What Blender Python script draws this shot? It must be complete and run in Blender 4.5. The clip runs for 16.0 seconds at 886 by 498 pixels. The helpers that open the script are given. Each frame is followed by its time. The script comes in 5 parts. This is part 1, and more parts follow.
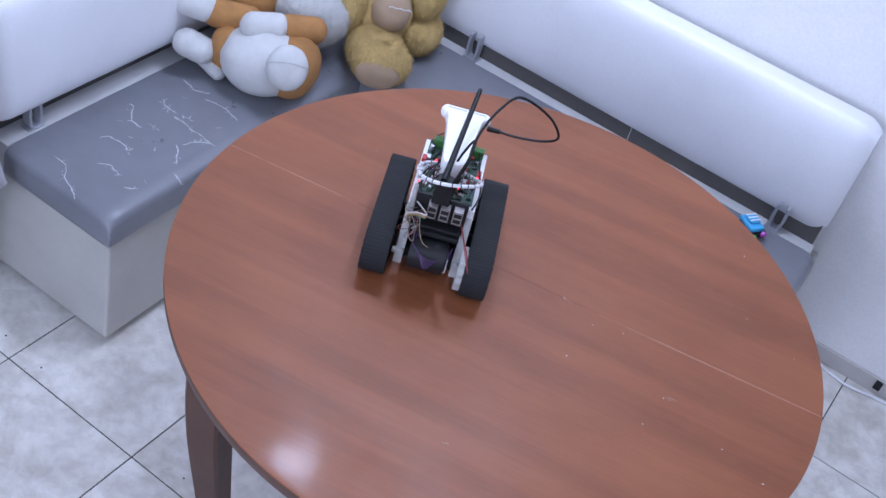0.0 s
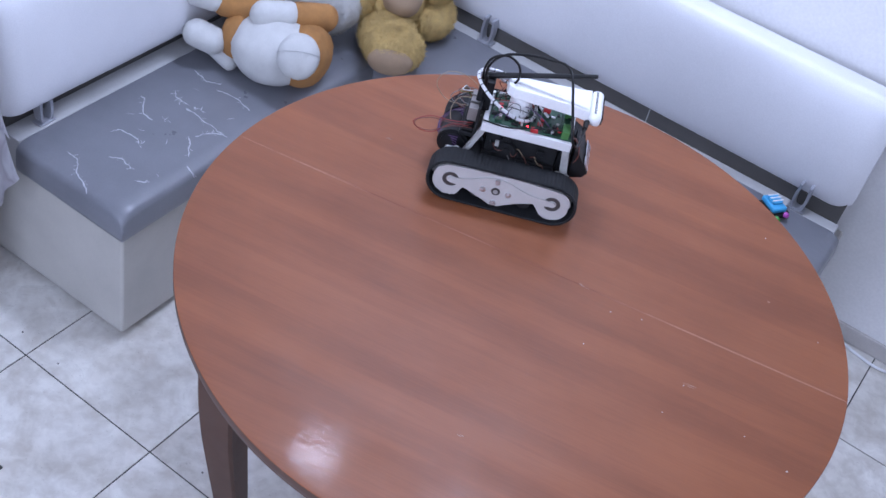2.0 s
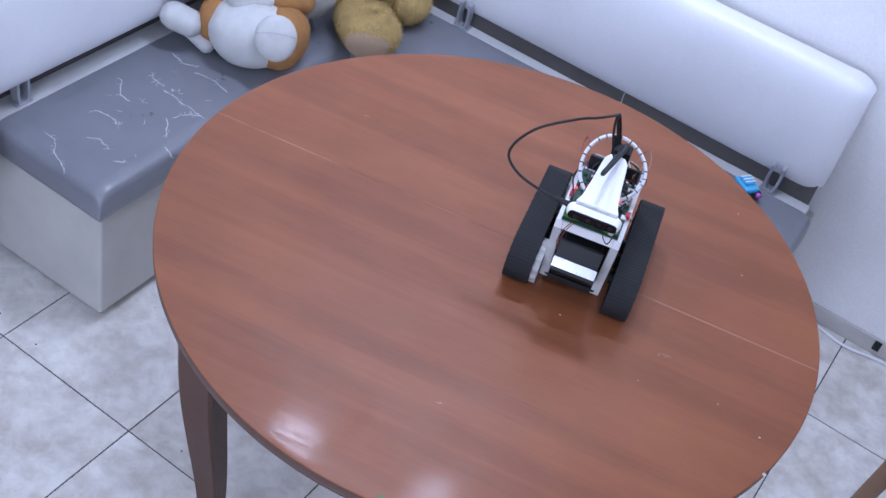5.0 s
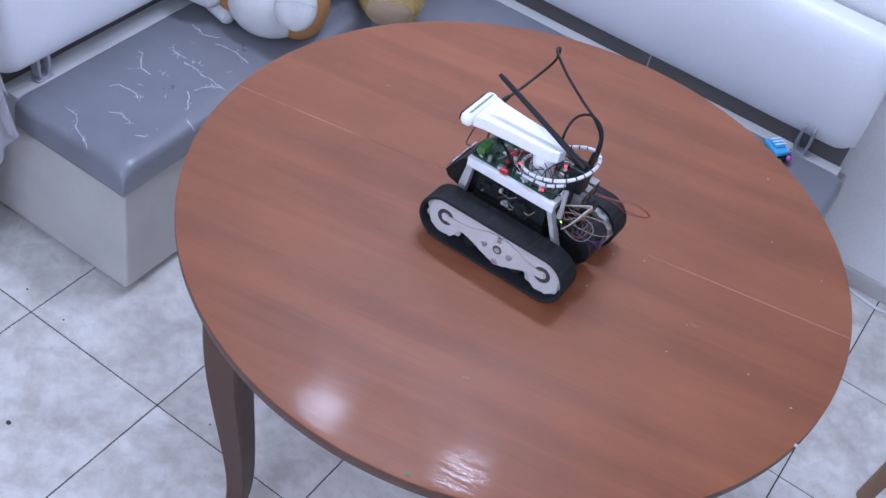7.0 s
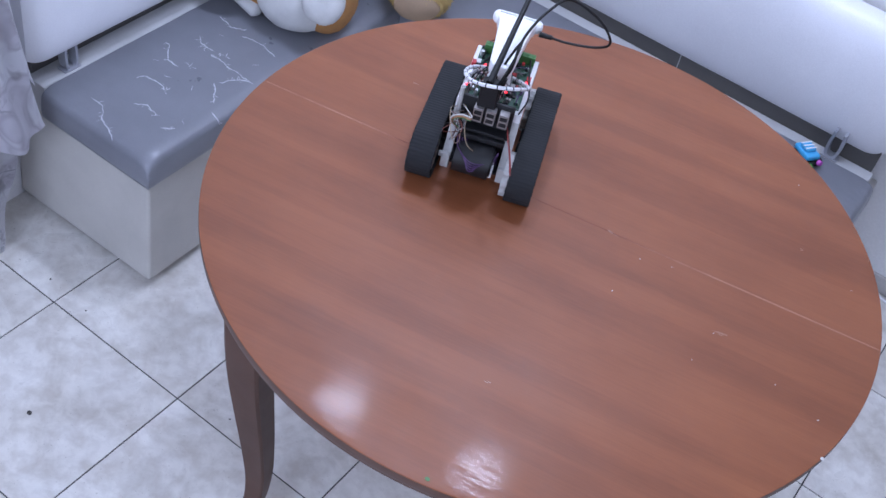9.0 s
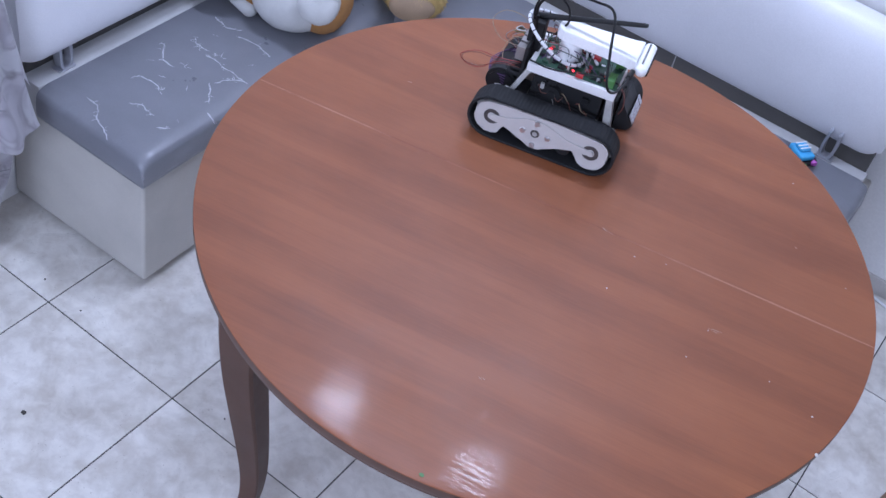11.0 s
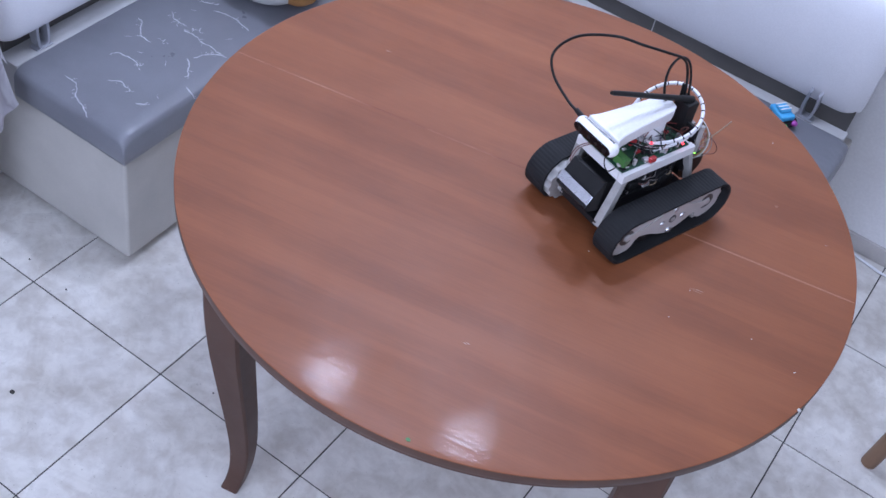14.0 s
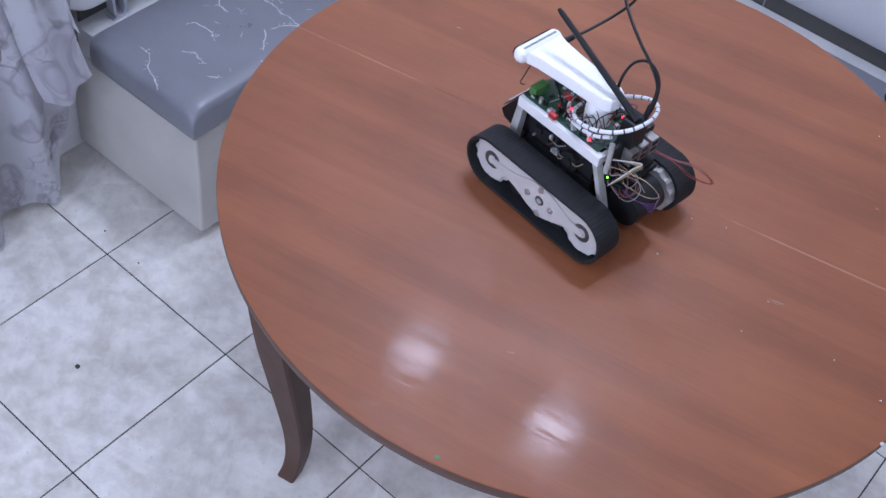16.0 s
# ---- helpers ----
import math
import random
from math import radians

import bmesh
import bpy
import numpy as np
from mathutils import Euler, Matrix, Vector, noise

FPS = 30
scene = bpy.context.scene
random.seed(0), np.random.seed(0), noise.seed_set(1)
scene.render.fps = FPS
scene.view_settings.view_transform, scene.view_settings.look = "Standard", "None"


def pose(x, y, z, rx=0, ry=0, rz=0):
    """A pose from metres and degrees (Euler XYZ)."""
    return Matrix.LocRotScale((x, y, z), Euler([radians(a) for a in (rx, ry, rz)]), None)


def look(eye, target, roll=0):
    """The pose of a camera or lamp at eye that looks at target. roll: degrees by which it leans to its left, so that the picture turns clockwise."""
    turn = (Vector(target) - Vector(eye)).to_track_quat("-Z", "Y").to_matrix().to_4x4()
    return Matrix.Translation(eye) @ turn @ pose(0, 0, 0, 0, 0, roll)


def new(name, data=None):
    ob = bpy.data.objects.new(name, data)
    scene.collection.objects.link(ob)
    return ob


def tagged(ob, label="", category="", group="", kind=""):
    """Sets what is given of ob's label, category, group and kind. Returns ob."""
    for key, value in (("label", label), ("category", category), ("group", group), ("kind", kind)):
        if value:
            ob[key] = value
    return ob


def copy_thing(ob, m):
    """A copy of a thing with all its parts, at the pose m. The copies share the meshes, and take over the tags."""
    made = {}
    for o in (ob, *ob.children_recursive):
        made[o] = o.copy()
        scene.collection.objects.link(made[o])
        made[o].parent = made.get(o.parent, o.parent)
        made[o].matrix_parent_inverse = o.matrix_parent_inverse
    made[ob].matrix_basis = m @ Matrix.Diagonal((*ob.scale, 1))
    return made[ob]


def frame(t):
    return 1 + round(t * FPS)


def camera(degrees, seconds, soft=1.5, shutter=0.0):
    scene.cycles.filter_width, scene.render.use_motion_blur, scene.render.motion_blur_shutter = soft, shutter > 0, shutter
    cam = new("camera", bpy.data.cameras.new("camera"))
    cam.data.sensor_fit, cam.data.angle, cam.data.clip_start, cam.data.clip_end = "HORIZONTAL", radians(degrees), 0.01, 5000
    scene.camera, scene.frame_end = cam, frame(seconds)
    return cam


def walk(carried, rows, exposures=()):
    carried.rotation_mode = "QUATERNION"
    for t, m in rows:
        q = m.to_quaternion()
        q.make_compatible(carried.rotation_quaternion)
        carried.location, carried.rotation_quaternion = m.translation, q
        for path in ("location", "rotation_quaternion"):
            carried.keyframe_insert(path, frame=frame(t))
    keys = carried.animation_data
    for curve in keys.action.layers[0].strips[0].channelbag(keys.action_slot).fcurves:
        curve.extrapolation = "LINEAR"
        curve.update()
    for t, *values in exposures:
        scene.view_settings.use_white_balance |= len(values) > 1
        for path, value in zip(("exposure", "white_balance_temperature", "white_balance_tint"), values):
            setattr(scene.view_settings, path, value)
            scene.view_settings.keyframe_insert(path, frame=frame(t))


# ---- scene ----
cam = camera(42.74, 16.0, soft=1.5)
PATH = [
    (0, (1.0704, -1.1347, 2.1338), (0.4708, 0.2420, 0.8128), 16.32),
    (0.5, (1.0685, -1.1245, 2.1351), (0.4614, 0.2414, 0.8064), 15.17),
    (1, (1.0687, -1.1143, 2.1309), (0.4546, 0.2417, 0.7952), 14.95),
    (1.5, (1.0705, -1.1045, 2.1273), (0.4524, 0.2431, 0.7849), 14.54),
    (2, (1.0755, -1.0959, 2.1202), (0.4519, 0.2426, 0.7712), 14.22),
    (2.5, (1.0793, -1.0874, 2.1168), (0.4634, 0.2408, 0.7542), 14.04),
    (3, (1.0872, -1.0825, 2.1115), (0.4953, 0.2415, 0.7342), 14.40),
    (5.5, (1.1025, -1.1417, 2.1003), (0.5145, 0.2250, 0.7636), 15.11),
    (6, (1.1033, -1.1320, 2.1071), (0.5140, 0.2189, 0.7552), 13.97),
    (6.5, (1.0953, -1.1195, 2.1009), (0.4988, 0.1921, 0.7139), 13.82),
    (7, (1.0927, -1.1072, 2.0983), (0.4964, 0.1934, 0.7007), 13.37),
    (7.5, (1.0914, -1.0979, 2.0940), (0.4864, 0.1869, 0.6856), 13.31),
    (8, (1.0888, -1.0906, 2.0931), (0.4719, 0.1818, 0.6787), 13.19),
    (8.5, (1.0834, -1.0888, 2.0943), (0.4616, 0.1845, 0.6829), 13.18),
    (9, (1.0745, -1.0880, 2.0968), (0.4548, 0.1820, 0.6815), 13.60),
    (11.5, (1.0857, -1.0943, 2.0867), (0.4663, 0.1862, 0.6808), 13.64),
    (12, (1.0852, -1.0900, 2.0898), (0.4761, 0.1871, 0.6763), 13.25),
    (12.5, (1.0866, -1.0918, 2.0938), (0.4866, 0.1854, 0.6765), 13.37),
    (13, (1.0894, -1.1011, 2.0898), (0.4884, 0.1713, 0.6686), 13.47),
    (13.5, (1.0927, -1.1018, 2.0849), (0.5105, 0.1675, 0.6532), 13.17),
    (14, (1.1022, -1.0979, 2.0850), (0.5202, 0.1685, 0.6506), 13.03),
    (14.5, (1.1199, -1.0848, 2.0860), (0.5305, 0.1582, 0.6343), 12.33),
    (15, (1.1569, -1.0433, 2.0714), (0.5044, 0.1251, 0.5852), 10.51),
    (15.5, (1.1779, -0.9936, 2.0646), (0.4852, 0.1254, 0.5586), 9.55),
    (16, (1.1340, -0.9103, 2.0471), (0.4009, 0.1740, 0.5348), 8.07),
]
walk(cam, [(t, look(eye, target, roll)) for t, eye, target, roll in PATH],
     exposures=[(0, 0.04, 6500, 10), (12.5, 0.05, 6500, 10), (14.5, 0.05, 6640, 10), (16, -0.02, 6780, 10)])

# ---- light: two ceiling lamps over the bench corner, added unseen third lamp and window ----
scene.view_settings.exposure = 0.0
world = bpy.data.worlds.new("world")
scene.world = world
world.use_nodes = True
world.node_tree.nodes["Background"].inputs["Color"].default_value = (0.8, 0.85, 1.0, 1)
world.node_tree.nodes["Background"].inputs["Strength"].default_value = 0.2

# the third lamp is unseen, added as overhead fill so the floor under the table darkens
LAMPS = [(-0.123, 0.892), (0.388, 0.965), (1.35, -0.90)]
LAMP_WATTS, WINDOW_WATTS = 14.5, 60.0
TINT = (0.580, 0.685, 1.0)
CEILING = 2.6
# unseen opening in the south wall, added to carry fill light from that side
WINDOW = (-0.30, 1.25, 0.95, 2.25)


def ceiling_lights():
    for x, y in LAMPS:
        data = bpy.data.lights.new("ceiling_lamp_light", "AREA")
        data.shape, data.size, data.energy, data.color = "DISK", 0.16, LAMP_WATTS, TINT
        ob = new("ceiling_lamp_light", data)
        ob.matrix_world = pose(x, y, CEILING - 0.065)
    # broad fill standing in the added window opening
    data = bpy.data.lights.new("window_fill", "AREA")
    x0, x1, z0, z1 = WINDOW
    data.shape, data.size, data.size_y, data.energy, data.color = "RECTANGLE", x1 - x0, z1 - z0, WINDOW_WATTS, TINT
    ob = new("window_fill", data)
    ob.matrix_world = pose((x0 + x1) / 2, SOUTH - 0.03, (z0 + z1) / 2, 90, 0, 0)


SOUTH = -2.5
ceiling_lights()


# ---- materials ----
def tree(name):
    m = bpy.data.materials.new(name)
    m.use_nodes = True
    nt = m.node_tree
    return m, nt, nt.nodes["Principled BSDF"]


def mapping(nt, scale=(1, 1, 1), rot=(0, 0, 0)):
    co = nt.nodes.new("ShaderNodeTexCoord")
    mp = nt.nodes.new("ShaderNodeMapping")
    mp.inputs["Scale"].default_value = scale
    mp.inputs["Rotation"].default_value = rot
    nt.links.new(co.outputs["Object"], mp.inputs["Vector"])
    return mp.outputs["Vector"]


def noise_tex(nt, vec, scale, detail=4, rough=0.6, distort=0.0):
    n = nt.nodes.new("ShaderNodeTexNoise")
    n.inputs["Scale"].default_value, n.inputs["Detail"].default_value = scale, detail
    n.inputs["Roughness"].default_value, n.inputs["Distortion"].default_value = rough, distort
    nt.links.new(vec, n.inputs["Vector"])
    return n.outputs["Fac"]


def ramp(nt, fac, stops):
    r = nt.nodes.new("ShaderNodeValToRGB")
    while len(r.color_ramp.elements) < len(stops):
        r.color_ramp.elements.new(0.5)
    for e, (p, c) in zip(r.color_ramp.elements, stops):
        e.position, e.color = p, (*c, 1) if len(c) == 3 else c
    nt.links.new(fac, r.inputs["Fac"])
    return r.outputs["Color"]


def mix(nt, fac, a, b, kind="MIX"):
    m = nt.nodes.new("ShaderNodeMix")
    m.data_type, m.blend_type = "RGBA", kind
    for sock, v in (("Factor", fac), ("A", a), ("B", b)):
        s = [i for i in m.inputs if i.name == sock and i.enabled][0]
        if isinstance(v, (int, float)):
            s.default_value = v
        elif isinstance(v, tuple):
            s.default_value = (*v, 1)
        else:
            nt.links.new(v, s)
    return [o for o in m.outputs if o.enabled][0]


def bump(nt, bsdf, height, strength, dist=0.001):
    b = nt.nodes.new("ShaderNodeBump")
    b.inputs["Strength"].default_value, b.inputs["Distance"].default_value = strength, dist
    nt.links.new(height, b.inputs["Height"])
    nt.links.new(b.outputs["Normal"], bsdf.inputs["Normal"])


def shade(c, f):
    return tuple(min(1.0, v * f) for v in c)


def surface(name, color, rough=0.5, metal=0.0, vary=0.12, scale=8.0, grain=220.0, relief=0.15, coat=0.0, spec=0.5):
    """Plain material with slow and fine variation of colour, gloss and relief."""
    m, nt, b = tree(name)
    vec = mapping(nt)
    slow, fine = noise_tex(nt, vec, scale), noise_tex(nt, vec, grain, 3)
    col = ramp(nt, slow, [(0.3, shade(color, 1 - vary)), (0.7, shade(color, 1 + vary))])
    col = mix(nt, 0.25, col, ramp(nt, fine, [(0.3, shade(color, 0.82)), (0.7, shade(color, 1.12))]))
    nt.links.new(col, b.inputs["Base Color"])
    r = ramp(nt, slow, [(0.25, (rough * 0.85,) * 3), (0.75, (min(1, rough * 1.15),) * 3)])
    nt.links.new(r, b.inputs["Roughness"])
    b.inputs["Metallic"].default_value = metal
    b.inputs["Specular IOR Level"].default_value = spec
    b.inputs["Coat Weight"].default_value = coat
    if relief:
        bump(nt, b, fine, relief, 0.0006)
    return m


def glow(name, color, strength):
    m, nt, b = tree(name)
    b.inputs["Base Color"].default_value = (*color, 1)
    b.inputs["Emission Color"].default_value = (*color, 1)
    b.inputs["Emission Strength"].default_value = strength
    return m


def wood(name, dark, mid, light, rough, coat):
    """Veneer with the grain along the thing's own x axis: straight bands, streaks and open pores."""
    m, nt, b = tree(name)
    wide = noise_tex(nt, mapping(nt, (0.45, 6.5, 1.0)), 1.6, 3, 0.5, 0.25)
    band = noise_tex(nt, mapping(nt, (0.10, 7.5, 0.6)), 1.7, 1, 0.4, 0.1)
    streak = noise_tex(nt, mapping(nt, (1.6, 30.0, 3.0)), 1.5, 4, 0.55, 0.6)
    pore = noise_tex(nt, mapping(nt, (9.0, 330.0, 20.0)), 1.5, 3, 0.6)
    cloud = noise_tex(nt, mapping(nt, (2.4, 5.0, 2.0)), 1.6, 4, 0.6)
    rub = noise_tex(nt, mapping(nt, (5.0, 5.0, 5.0)), 1.3, 5, 0.65, 0.5)
    col = ramp(nt, wide, [(0.28, dark), (0.45, mid), (0.55, mid), (0.74, light)])
    col = mix(nt, 0.34, col, ramp(nt, band, [(0.44, shade(dark, 0.86)), (0.475, mid), (0.53, mid), (0.56, shade(light, 1.10))]))
    col = mix(nt, 0.14, col, ramp(nt, streak, [(0.3, shade(dark, 0.95)), (0.7, shade(light, 1.1))]))
    col = mix(nt, 0.12, col, ramp(nt, pore, [(0.35, shade(dark, 0.5)), (0.6, light)]))
    col = mix(nt, 0.26, col, ramp(nt, cloud, [(0.35, shade(dark, 0.96)), (0.65, shade(light, 1.12))]))
    nt.links.new(col, b.inputs["Base Color"])
    nt.links.new(ramp(nt, rub, [(0.3, (rough * 0.86,) * 3), (0.7, (rough * 1.16,) * 3)]), b.inputs["Roughness"])
    b.inputs["Specular IOR Level"].default_value = 0.34
    b.inputs["Coat Weight"].default_value = coat
    b.inputs["Coat Roughness"].default_value = 0.09
    # the lacquer follows the open grain
    wave = noise_tex(nt, mapping(nt, (8.0, 135.0, 5.0)), 1.5, 3, 0.55, 0.3)
    bump(nt, b, wave, 0.06, 0.0006)
    c = nt.nodes.new("ShaderNodeBump")
    c.inputs["Strength"].default_value, c.inputs["Distance"].default_value = 0.26, 0.0006
    groove = ramp(nt, wave, [(0.38, (0, 0, 0)), (0.47, (0.9, 0.9, 0.9)), (0.60, (1, 1, 1))])
    nt.links.new(groove, c.inputs["Height"])
    nt.links.new(c.outputs["Normal"], b.inputs["Coat Normal"])
    return m


def worn_edge(name):
    """Lacquered edge of the veneer, rubbed pale in stretches."""
    m, nt, b = tree(name)
    spots = noise_tex(nt, mapping(nt, (7.0, 7.0, 7.0)), 1.0, 4, 0.6)
    part_x = nt.nodes.new("ShaderNodeSeparateXYZ")
    nt.links.new(mapping(nt), part_x.inputs["Vector"])
    along = nt.nodes.new("ShaderNodeMath")  # more rubbed towards both ends of the seam
    along.operation = "ABSOLUTE"
    nt.links.new(part_x.outputs["X"], along.inputs[0])
    total = nt.nodes.new("ShaderNodeMath")
    total.operation = "MULTIPLY_ADD"
    total.inputs[1].default_value = 0.42
    nt.links.new(along.outputs["Value"], total.inputs[0])
    nt.links.new(spots, total.inputs[2])
    rub = total.outputs["Value"]
    col = ramp(nt, rub, [(0.48, (0.21, 0.064, 0.030)), (0.60, (0.27, 0.10, 0.054)), (0.74, (0.35, 0.155, 0.095))])
    nt.links.new(col, b.inputs["Base Color"])
    b.inputs["Roughness"].default_value = 0.55
    b.inputs["Specular IOR Level"].default_value = 0.3
    return m


def tile_stone(name):
    m, nt, b = tree(name)
    info = nt.nodes.new("ShaderNodeObjectInfo")
    co = nt.nodes.new("ShaderNodeTexCoord")
    off = nt.nodes.new("ShaderNodeVectorMath")
    off.operation = "MULTIPLY_ADD"
    off.inputs[1].default_value = (17.0, 29.0, 5.0)
    nt.links.new(info.outputs["Random"], off.inputs[0])
    nt.links.new(co.outputs["Object"], off.inputs[2])
    vec = off.outputs["Vector"]
    cloud = noise_tex(nt, vec, 7.0, 5, 0.58, 0.9)
    blot = noise_tex(nt, vec, 26.0, 5, 0.6, 0.3)
    speck = noise_tex(nt, vec, 160.0, 2, 0.5)
    col = ramp(nt, cloud, [(0.30, (0.46, 0.42, 0.36)), (0.48, (0.60, 0.565, 0.51)), (0.62, (0.73, 0.705, 0.655))])
    col = mix(nt, 0.36, col, ramp(nt, blot, [(0.36, (0.46, 0.42, 0.38)), (0.49, (0.60, 0.58, 0.55)), (0.60, (0.76, 0.74, 0.70))]))
    col = mix(nt, 1.0, col, ramp(nt, speck, [(0.22, (0.72, 0.7, 0.68)), (0.32, (1, 1, 1))]), "MULTIPLY")
    nt.links.new(col, b.inputs["Base Color"])
    nt.links.new(ramp(nt, cloud, [(0.3, (0.36,) * 3), (0.7, (0.26,) * 3)]), b.inputs["Roughness"])
    bump(nt, b, blot, 0.06, 0.001)
    return m


def curtain_cloth(name):
    m, nt, b = tree(name)
    vec = mapping(nt)
    wide = noise_tex(nt, vec, 7.0, 3, 0.5, 1.0)
    v = nt.nodes.new("ShaderNodeTexVoronoi")
    v.feature, v.inputs["Scale"].default_value = "DISTANCE_TO_EDGE", 5.5
    warp = nt.nodes.new("ShaderNodeTexNoise")
    warp.inputs["Scale"].default_value = 6.0
    add = nt.nodes.new("ShaderNodeVectorMath")
    add.operation = "MULTIPLY_ADD"
    add.inputs[1].default_value = (0.35, 0.35, 0.35)
    nt.links.new(vec, warp.inputs["Vector"])
    nt.links.new(warp.outputs["Color"], add.inputs[0])
    nt.links.new(vec, add.inputs[2])
    nt.links.new(add.outputs["Vector"], v.inputs["Vector"])
    stem = ramp(nt, v.outputs["Distance"], [(0.006, (0.40, 0.385, 0.41)), (0.02, (1, 1, 1))])
    where = ramp(nt, noise_tex(nt, vec, 5.0, 2, 0.5), [(0.50, (0, 0, 0)), (0.58, (1, 1, 1))])
    flower = ramp(nt, wide, [(0.50, (1, 1, 1)), (0.58, (0.68, 0.65, 0.68)), (0.66, (0.93, 0.91, 0.93))])
    petal = ramp(nt, noise_tex(nt, vec, 34.0, 3, 0.5, 1.5), [(0.42, (0.60, 0.58, 0.60)), (0.52, (1, 1, 1))])
    col = mix(nt, where, flower, mix(nt, 0.8, stem, petal, "MULTIPLY"), "MULTIPLY")
    col = mix(nt, 1.0, (0.74, 0.73, 0.76), col, "MULTIPLY")
    nt.links.new(col, b.inputs["Base Color"])
    b.inputs["Roughness"].default_value = 0.42
    b.inputs["Sheen Weight"].default_value = 0.3
    bump(nt, b, noise_tex(nt, vec, 420.0, 2), 0.2, 0.0005)
    return m


TABLE_WOOD = wood("table_wood", (0.172, 0.051, 0.020), (0.220, 0.0675, 0.0265), (0.288, 0.096, 0.038), 0.46, 0.075)
TABLE_WORN = worn_edge("worn_table_edge")
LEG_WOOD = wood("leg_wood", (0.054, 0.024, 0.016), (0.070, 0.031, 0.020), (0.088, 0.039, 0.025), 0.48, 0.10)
STOOL_WOOD = wood("stool_wood", (0.17, 0.10, 0.06), (0.22, 0.13, 0.08), (0.27, 0.16, 0.10), 0.5, 0.1)
TILE = tile_stone("floor_tile")
GROUT = surface("grout", (0.06, 0.057, 0.055), 0.9)
PLASTER = surface("plaster", (0.80, 0.79, 0.79), 0.75, vary=0.05, scale=3.0, grain=120.0, relief=0.12)
CEILING_PAINT = surface("ceiling_paint", (0.8, 0.8, 0.8), 0.85, vary=0.03)
SKIRTING = surface("skirting", (0.49, 0.46, 0.44), 0.55, vary=0.1, scale=12.0)
WHITE_LEATHER = surface("white_leatherette", (0.76, 0.76, 0.79), 0.42, vary=0.04, scale=5.0, grain=340.0, relief=0.22)
CREAM_LEATHER = surface("cream_leatherette", (0.45, 0.428, 0.392), 0.5, vary=0.12, scale=6.0, grain=320.0, relief=0.2)
GREY_LEATHER = surface("grey_leatherette", (0.176, 0.179, 0.200), 0.31, vary=0.09, scale=9.0, grain=260.0, relief=0.3, spec=0.6)
CRACK = surface("crack_backing", (0.52, 0.52, 0.56), 0.8)
BEARING = surface("bearing_grey", (0.085, 0.08, 0.08), 0.4, metal=0.5)
LEDGE = surface("ledge_laminate", (0.48, 0.475, 0.47), 0.5)
TAUPE = surface("taupe_board", (0.10, 0.095, 0.09), 0.5, vary=0.15)
STEEL = surface("brushed_steel", (0.50, 0.51, 0.55), 0.38, metal=0.6)
CURTAIN = curtain_cloth("curtain_satin")
FUR_BROWN = surface("brown_plush", (0.36, 0.17, 0.055), 0.95, vary=0.2, scale=30.0, grain=500.0, relief=0.8)
FUR_WHITE = surface("white_plush", (0.53, 0.525, 0.51), 0.95, vary=0.08, scale=30.0, grain=500.0, relief=0.8)
FUR_HONEY = surface("honey_plush", (0.54, 0.38, 0.15), 0.95, vary=0.2, scale=40.0, grain=400.0, relief=0.8)
SEAM_GREY = surface("seam_thread", (0.40, 0.40, 0.40), 0.9)
SUEDE = surface("tan_suede", (0.33, 0.23, 0.15), 0.85, vary=0.1, scale=20.0)
RUBBER = surface("track_rubber", (0.012, 0.0125, 0.014), 0.75, vary=0.3, scale=40.0, spec=0.3)
PRINT_WHITE = surface("white_print", (0.47, 0.445, 0.43), 0.5, vary=0.06, scale=30.0, grain=900.0, relief=0.25)
FRAME_WHITE = surface("frame_print", (0.70, 0.69, 0.69), 0.5, vary=0.06, scale=30.0, grain=900.0, relief=0.2)
PRINT_DIRTY = surface("grey_print", (0.36, 0.35, 0.335), 0.55, vary=0.22, scale=45.0, grain=900.0, relief=0.3)
SHELL_WHITE = surface("sensor_shell", (0.83, 0.83, 0.83), 0.35, vary=0.02, relief=0.0)
BLACK_PLASTIC = surface("black_plastic", (0.009, 0.009, 0.010), 0.5, vary=0.3, scale=40.0, spec=0.3)
SOCKET = surface("socket_steel", (0.27, 0.25, 0.24), 0.45, metal=0.6)
DARK_GLASS = surface("dark_glass", (0.006, 0.006, 0.008), 0.16, relief=0.0, spec=0.25)
BOARD_GREEN = surface("circuit_green", (0.016, 0.066, 0.038), 0.4, vary=0.4, scale=90.0, grain=500.0)
PLUG_GREEN = surface("terminal_green", (0.05, 0.16, 0.04), 0.5)
PART_RED = surface("red_component", (0.42, 0.025, 0.03), 0.4)
CHIP = surface("chip_black", (0.013, 0.013, 0.014), 0.5, spec=0.3)
ALUMINIUM = surface("bright_aluminium", (0.55, 0.55, 0.58), 0.28, metal=0.9)
TIN = surface("tin", (0.62, 0.62, 0.64), 0.3, metal=0.9)
LED_RED = glow("red_led", (1.0, 0.03, 0.05), 4.5)
LED_GREEN = glow("green_led", (0.3, 1.0, 0.1), 4.0)
CABLE_BLACK = surface("black_cable", (0.007, 0.007, 0.0075), 0.5, spec=0.3)
WRAP_WHITE = surface("spiral_wrap", (0.66, 0.66, 0.68), 0.35)
WIRE_PURPLE = surface("purple_wire", (0.075, 0.032, 0.11), 0.45)
WIRE_BROWN = surface("brown_wire", (0.13, 0.035, 0.025), 0.45)
WIRE_RED = surface("red_wire", (0.25, 0.02, 0.02), 0.45)
WIRE_ORANGE = surface("orange_wire", (0.40, 0.15, 0.07), 0.45)
WIRE_TAN = surface("tan_wire", (0.30, 0.22, 0.14), 0.45)
WIRE_GREEN = surface("green_wire", (0.05, 0.16, 0.06), 0.45)
